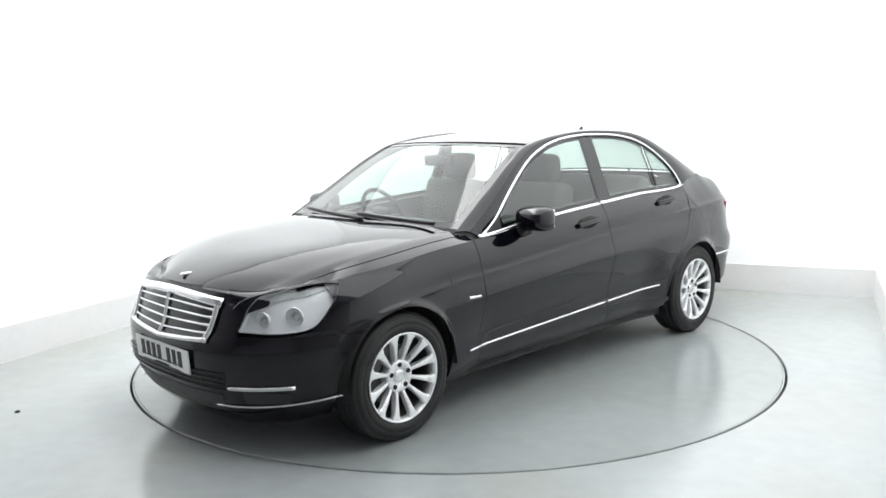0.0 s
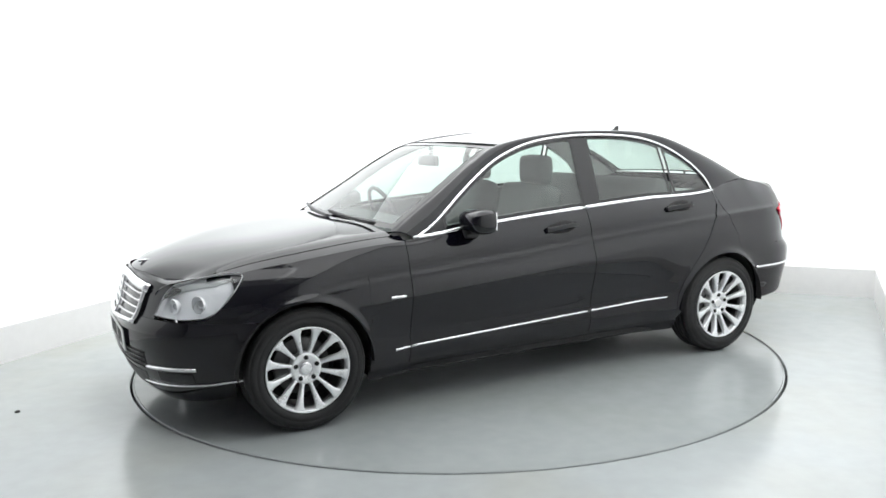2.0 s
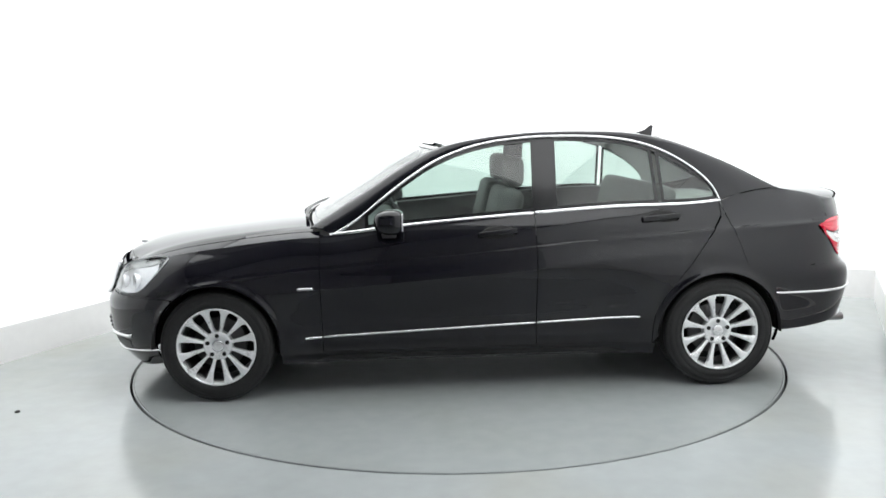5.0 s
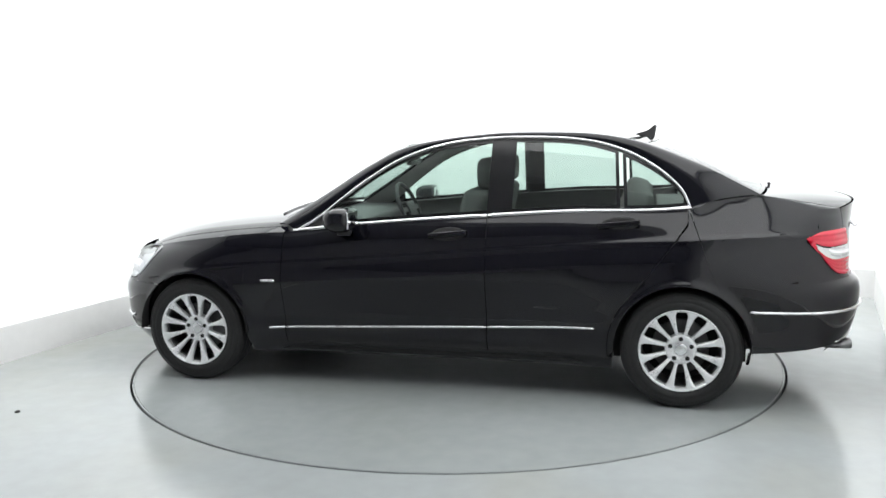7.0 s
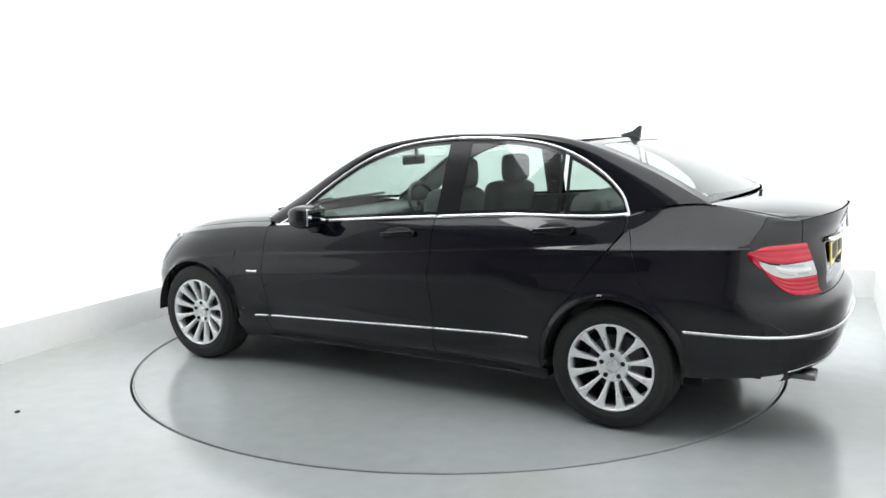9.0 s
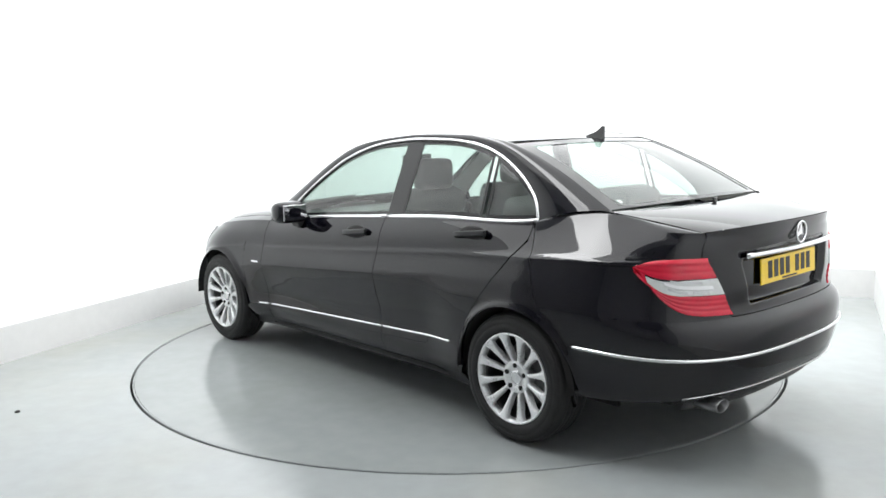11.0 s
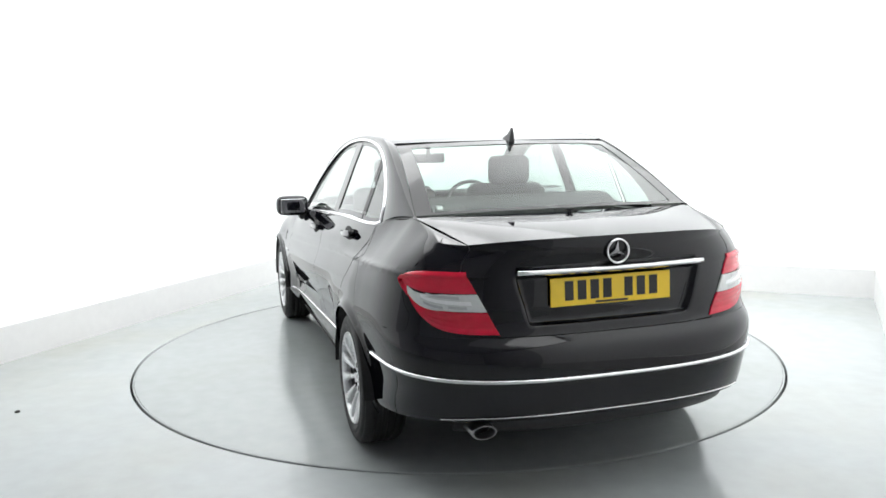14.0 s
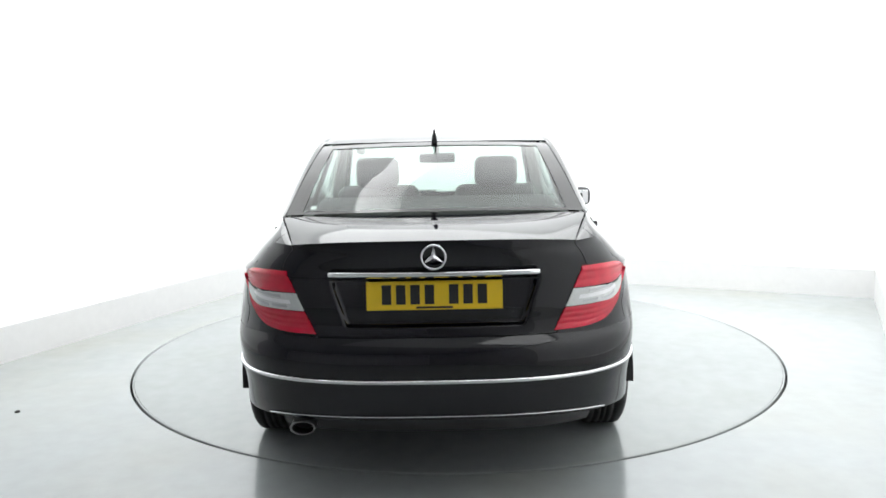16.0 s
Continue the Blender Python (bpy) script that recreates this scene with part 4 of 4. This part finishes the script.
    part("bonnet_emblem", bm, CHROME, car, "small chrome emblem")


def rear_details():
    plate("rear_number_plate", -2.252, 0, 0.822, -90, PLATE_Y, "yellow number plate with dark bars", -3)
    ribbon([(tail(0.912) + 0.0 - 0.012 + 0.10 * (abs(y) / 0.40) ** 2 * 0.25, y, 0.908) for y in np.linspace(-0.40, 0.40, 21)], [(-1, 0, 0.3)] * 21, 0.026, 0.020, "boot_strip", CHROME, car, "chrome strip over the number plate")
    em = new("boot_emblem")
    em.parent = car
    em.matrix_basis = Matrix.Translation((tail(0.975) - 0.008, 0, 0.976)) @ Matrix.Rotation(math.pi / 2, 4, "Z")
    tagged(em, "round chrome emblem")
    lathe([(0.040, 0.0), (0.041, 0.008), (0.045, 0.011), (0.049, 0.008), (0.050, 0.0)], 40, "ring", CHROME, em, closed=True)
    for i in range(3):
        a = math.pi / 2 + 2 * math.pi * i / 3
        bm = bmesh.new()
        v = [bm.verts.new(Matrix.Rotation(-a, 4, "Y") @ Vector(p)) for p in ((0, 0, -0.011), (0, 0, 0.011), (0.042, 0, 0.0025), (0.042, 0, -0.0025), (0, 0.010, 0), (0.042, 0.006, 0))]
        for q in ((0, 4, 5, 3), (4, 1, 2, 5), (0, 1, 4), (3, 5, 2)):
            bm.faces.new([v[k] for k in q])
        part("spoke", bm, CHROME, em)
    # bumper strip all round the back
    n = 70
    path, nor = [], []
    for i in range(n + 1):
        a = -97 + 194 * i / n
        z = 0.512 - 0.008 * math.cos(radians(a))
        if abs(a) <= 90:
            p = rear(a, z, -0.003)
        else:
            x = tail(z) + REAR_L + (abs(a) - 90) * 0.01
            p = (x, math.copysign(body_y(x, z) + 0.002, a), z)
        path.append(p)
        nor.append((-math.cos(radians(a)), math.sin(radians(a)), 0.1))
    ribbon(path, nor, 0.016, 0.008, "rear_bumper_strip", CHROME, car, "thin chrome strip round the rear bumper")
    # diffuser and tail pipe
    Shell().grid(lambda u, v: rear(44 - 88 * u, 0.268 + 0.088 * v, 0.035), 50, 6, edge=0).make("diffuser", TRIM, car)
    pts = [rear(50 - 100 * i / 40, 0.356 - 0.02 * abs(i / 20 - 1) ** 3, -0.003) for i in range(41)]
    ribbon(pts, [(-1, 0, 0.1)] * 41, 0.006, 0.004, "diffuser_strip", CHROME, car)
    ex = new("exhaust_pipe")
    ex.parent = car
    ex.matrix_basis = Matrix.Translation((-2.21, 0.528, 0.298)) @ Matrix.Rotation(math.pi / 2, 4, "Z") @ Matrix.Scale(0.55, 4, (0, 0, 1))
    lathe([(0.050, -0.10), (0.051, 0.030), (0.048, 0.034), (0.043, 0.032), (0.042, -0.10)], 40, "pipe", STEEL, ex, closed=True)
    lathe([(0.042, -0.03), (0.0, -0.03)], 32, "bore", DARK, ex)
    # small knob at the front of the boot lid
    bm = bmesh.new()
    box(bm, -1.885, 0, 1.086, 0.014, 0.014, 0.026, 0.003)
    box(bm, -1.885, 0, 1.101, 0.018, 0.030, 0.008, 0.003)
    part("boot_knob", bm, TRIM, car, "small black knob on the boot lid")
    # fin aerial on the roof
    bm = bmesh.new()
    v = [bm.verts.new(p) for p in ((-1.115, 0.020, 1.388), (-1.115, -0.020, 1.388), (-1.235, 0.018, 1.362), (-1.235, -0.018, 1.362), (-1.13, 0, 1.400), (-1.195, 0.005, 1.418), (-1.195, -0.005, 1.418), (-1.232, 0.004, 1.448), (-1.232, -0.004, 1.448), (-1.248, 0.004, 1.446), (-1.248, -0.004, 1.446))]
    for q in ((0, 4, 1), (0, 2, 9, 7, 5, 4), (1, 4, 6, 8, 10, 3), (4, 5, 6), (5, 7, 8, 6), (7, 9, 10, 8), (9, 2, 3, 10), (0, 1, 3, 2)):
        bm.faces.new([v[k] for k in q])
    bmesh.ops.recalc_face_normals(bm, faces=bm.faces)
    part("aerial_fin", bm, TRIM, car)


def inside():
    # dark inner shell behind the panels, floor pan, wheel wells
    for s in (1, -1):
        Shell().grid(lambda u, v: (1.03 - 2.06 * u, body_y(1.03 - 2.06 * u, 0.2 + 0.66 * v) - 0.03, 0.2 + 0.66 * v), 20, 10, side=s, edge=0).make("inner_shell", DARK, car)
        for wx in (WHEEL_X, -WHEEL_X):
            def well(u, v):
                a = radians(-1 + 182 * u)
                return (wx + (ARCH_R + 0.004) * math.cos(a), 0.50 + (body_y(wx, 0.66) - 0.012 - 0.50) * v, HUB_Z + (ARCH_R + 0.004) * math.sin(a))
            Shell().grid(well, 30, 3, side=s, edge=0).make("wheel_well", DARK, car)
            bm = bmesh.new()
            box(bm, wx, s * 0.52, 0.42, 0.70, 0.02, 0.5)
            part("well_back", bm, DARK, car)
    bm = bmesh.new()
    box(bm, 0, 0, 0.22, 2.06, 1.56, 0.05)
    part("floor_pan", bm, DARK, car)
    for x0, x1 in ((1.72, 1.96), (-2.02, -1.72)):
        bm = bmesh.new()
        box(bm, (x0 + x1) / 2, 0, 0.28, x1 - x0, 1.0, 0.06)
        part("undertray", bm, DARK, car)
    bm = bmesh.new()
    box(bm, 1.38, 0, 0.45, 0.72, 1.04, 0.4)
    part("engine_bay", bm, DARK, car)
    bm = bmesh.new()
    box(bm, -1.55, 0, 0.45, 0.9, 1.04, 0.42)
    part("boot_floor", bm, DARK, car)
    # dashboard and parcel shelf
    bm = bmesh.new()
    box(bm, 0.66, 0, 0.80, 0.46, 1.40, 0.24, 0.05)
    part("dashboard", bm, TRIM, car, smooth=True)
    bm = bmesh.new()
    box(bm, -1.50, 0, 0.965, 0.50, 1.22, 0.05, 0.015)
    part("parcel_shelf", bm, SEAT, car)
    # inner door cards
    for s in (1, -1):
        Shell().grid(lambda u, v: (0.72 - 2.10 * u, cabin_y(0, 0.93) - 0.10, 0.5 + (belt(0.72 - 2.10 * u) - 0.486) * v), 20, 3, side=s, edge=0.05).make("door_card", SEAT, car)
    # headliner
    def lining(u, v):
        s = 0.40 + 0.31 * u
        a, w = rail(s), 2 * v - 1
        mid = roof_ridge(a.x)
        return (a.x, a.y * w * 0.97, a.z + (mid - a.z) * (1 - abs(w) ** 2.2) - 0.03)
    Shell().grid(lining, 16, 16, edge=0).make("headliner", LINER, car)

    def seat(x, y, wide, kind):
        st = new(kind)
        st.parent = car
        st.matrix_basis = pose(x, y, 0)
        bm = bmesh.new()
        box(bm, 0.10, 0, 0.48, 0.52, wide, 0.18, 0.06)
        part("cushion", bm, SEAT, st, smooth=True)
        bm = bmesh.new()
        box(bm, -0.22, 0, 0.80, 0.16, wide, 0.62, 0.065, Matrix.Rotation(radians(-14), 4, "Y"))
        part("backrest", bm, SEAT, st, smooth=True)
        for hy in ((0,) if wide < 0.8 else (-0.36, 0.36)):
            bm = bmesh.new()
            box(bm, -0.32, hy, 1.19 if wide < 0.8 else 1.03, 0.11, 0.26, 0.18 if wide < 0.8 else 0.10, 0.054 if wide < 0.8 else 0.048)
            part("headrest", bm, SEAT, st, smooth=True)
    seat(0.02, 0.36, 0.50, "front_seat")
    seat(0.02, -0.36, 0.50, "front_seat")
    seat(-0.86, 0, 1.22, "rear_seat")
    # steering wheel, on the right
    sw = new("steering_wheel")
    sw.parent = car
    sw.matrix_basis = Matrix.Translation((0.40, -0.37, 0.905)) @ Matrix.Rotation(radians(24), 4, "Y") @ Matrix.Rotation(math.pi / 2, 4, "Z")
    ringp = [(0.185 + 0.014 * math.cos(2 * math.pi * k / 10), 0.014 * math.sin(2 * math.pi * k / 10)) for k in range(10)]
    lathe(ringp, 40, "wheel_rim", TRIM, sw, closed=True)
    bm = bmesh.new()
    box(bm, 0, 0, -0.01, 0.17, 0.04, 0.13, 0.02)
    box(bm, 0, 0, 0, 0.36, 0.02, 0.035, 0.006)
    part("wheel_hub", bm, TRIM, sw)
    # inner mirror
    bm = bmesh.new()
    box(bm, 0.26, 0.0, 1.255, 0.03, 0.24, 0.065, 0.014)
    box(bm, 0.24, 0.0, 1.30, 0.02, 0.03, 0.08, 0.006)
    part("inner_mirror", bm, TRIM, car, smooth=True)
    # scuttle and wipers
    bm = bmesh.new()
    box(bm, 0.88, 0, 0.880, 0.12, 1.36, 0.03, 0.008)
    part("scuttle", bm, TRIM, car)
    for y0, y1 in ((0.60, 0.02), (0.10, -0.54)):
        path = []
        for i in range(13):
            k = i / 12
            y = y0 + (y1 - y0) * k
            path.append((0.872 + 0.10 * (1 - (y / 0.72) ** 2) - 0.035 * k - 0.012, y, 0.958 + 0.022 * k))
        ribbon(path, [(0.6, 0, 0.8)] * 13, 0.020, 0.016, "wiper", TRIM, car)


for side in (1, -1):
    panels(side)
    windows(side)
    lamps(side)
ends()
front_details()
rear_details()
inside()
for wx in (WHEEL_X, -WHEEL_X):
    for side in (1, -1):
        wheel(wx, side)


# ---------------------------------------------------------------- what moves
def motions():
    rows = [(0.0, 225.70), (2.0, 208.75), (4.0, 191.93), (6.5, 170.87), (9.0, 150.15), (11.5, 129.05), (13.0, 116.55), (14.5, 103.85), (16.0, 90.65)]
    ox, oy = -0.025, 0.106                      # the car stands a little off the turntable's middle
    walk(table, [(t, pose(0, 0, 0, 0, 0, a)) for t, a in rows])
    walk(car, [(t, pose(ox * math.cos(radians(a)) - oy * math.sin(radians(a)), ox * math.sin(radians(a)) + oy * math.cos(radians(a)), 0, 0, 0, a)) for t, a in rows])


motions()
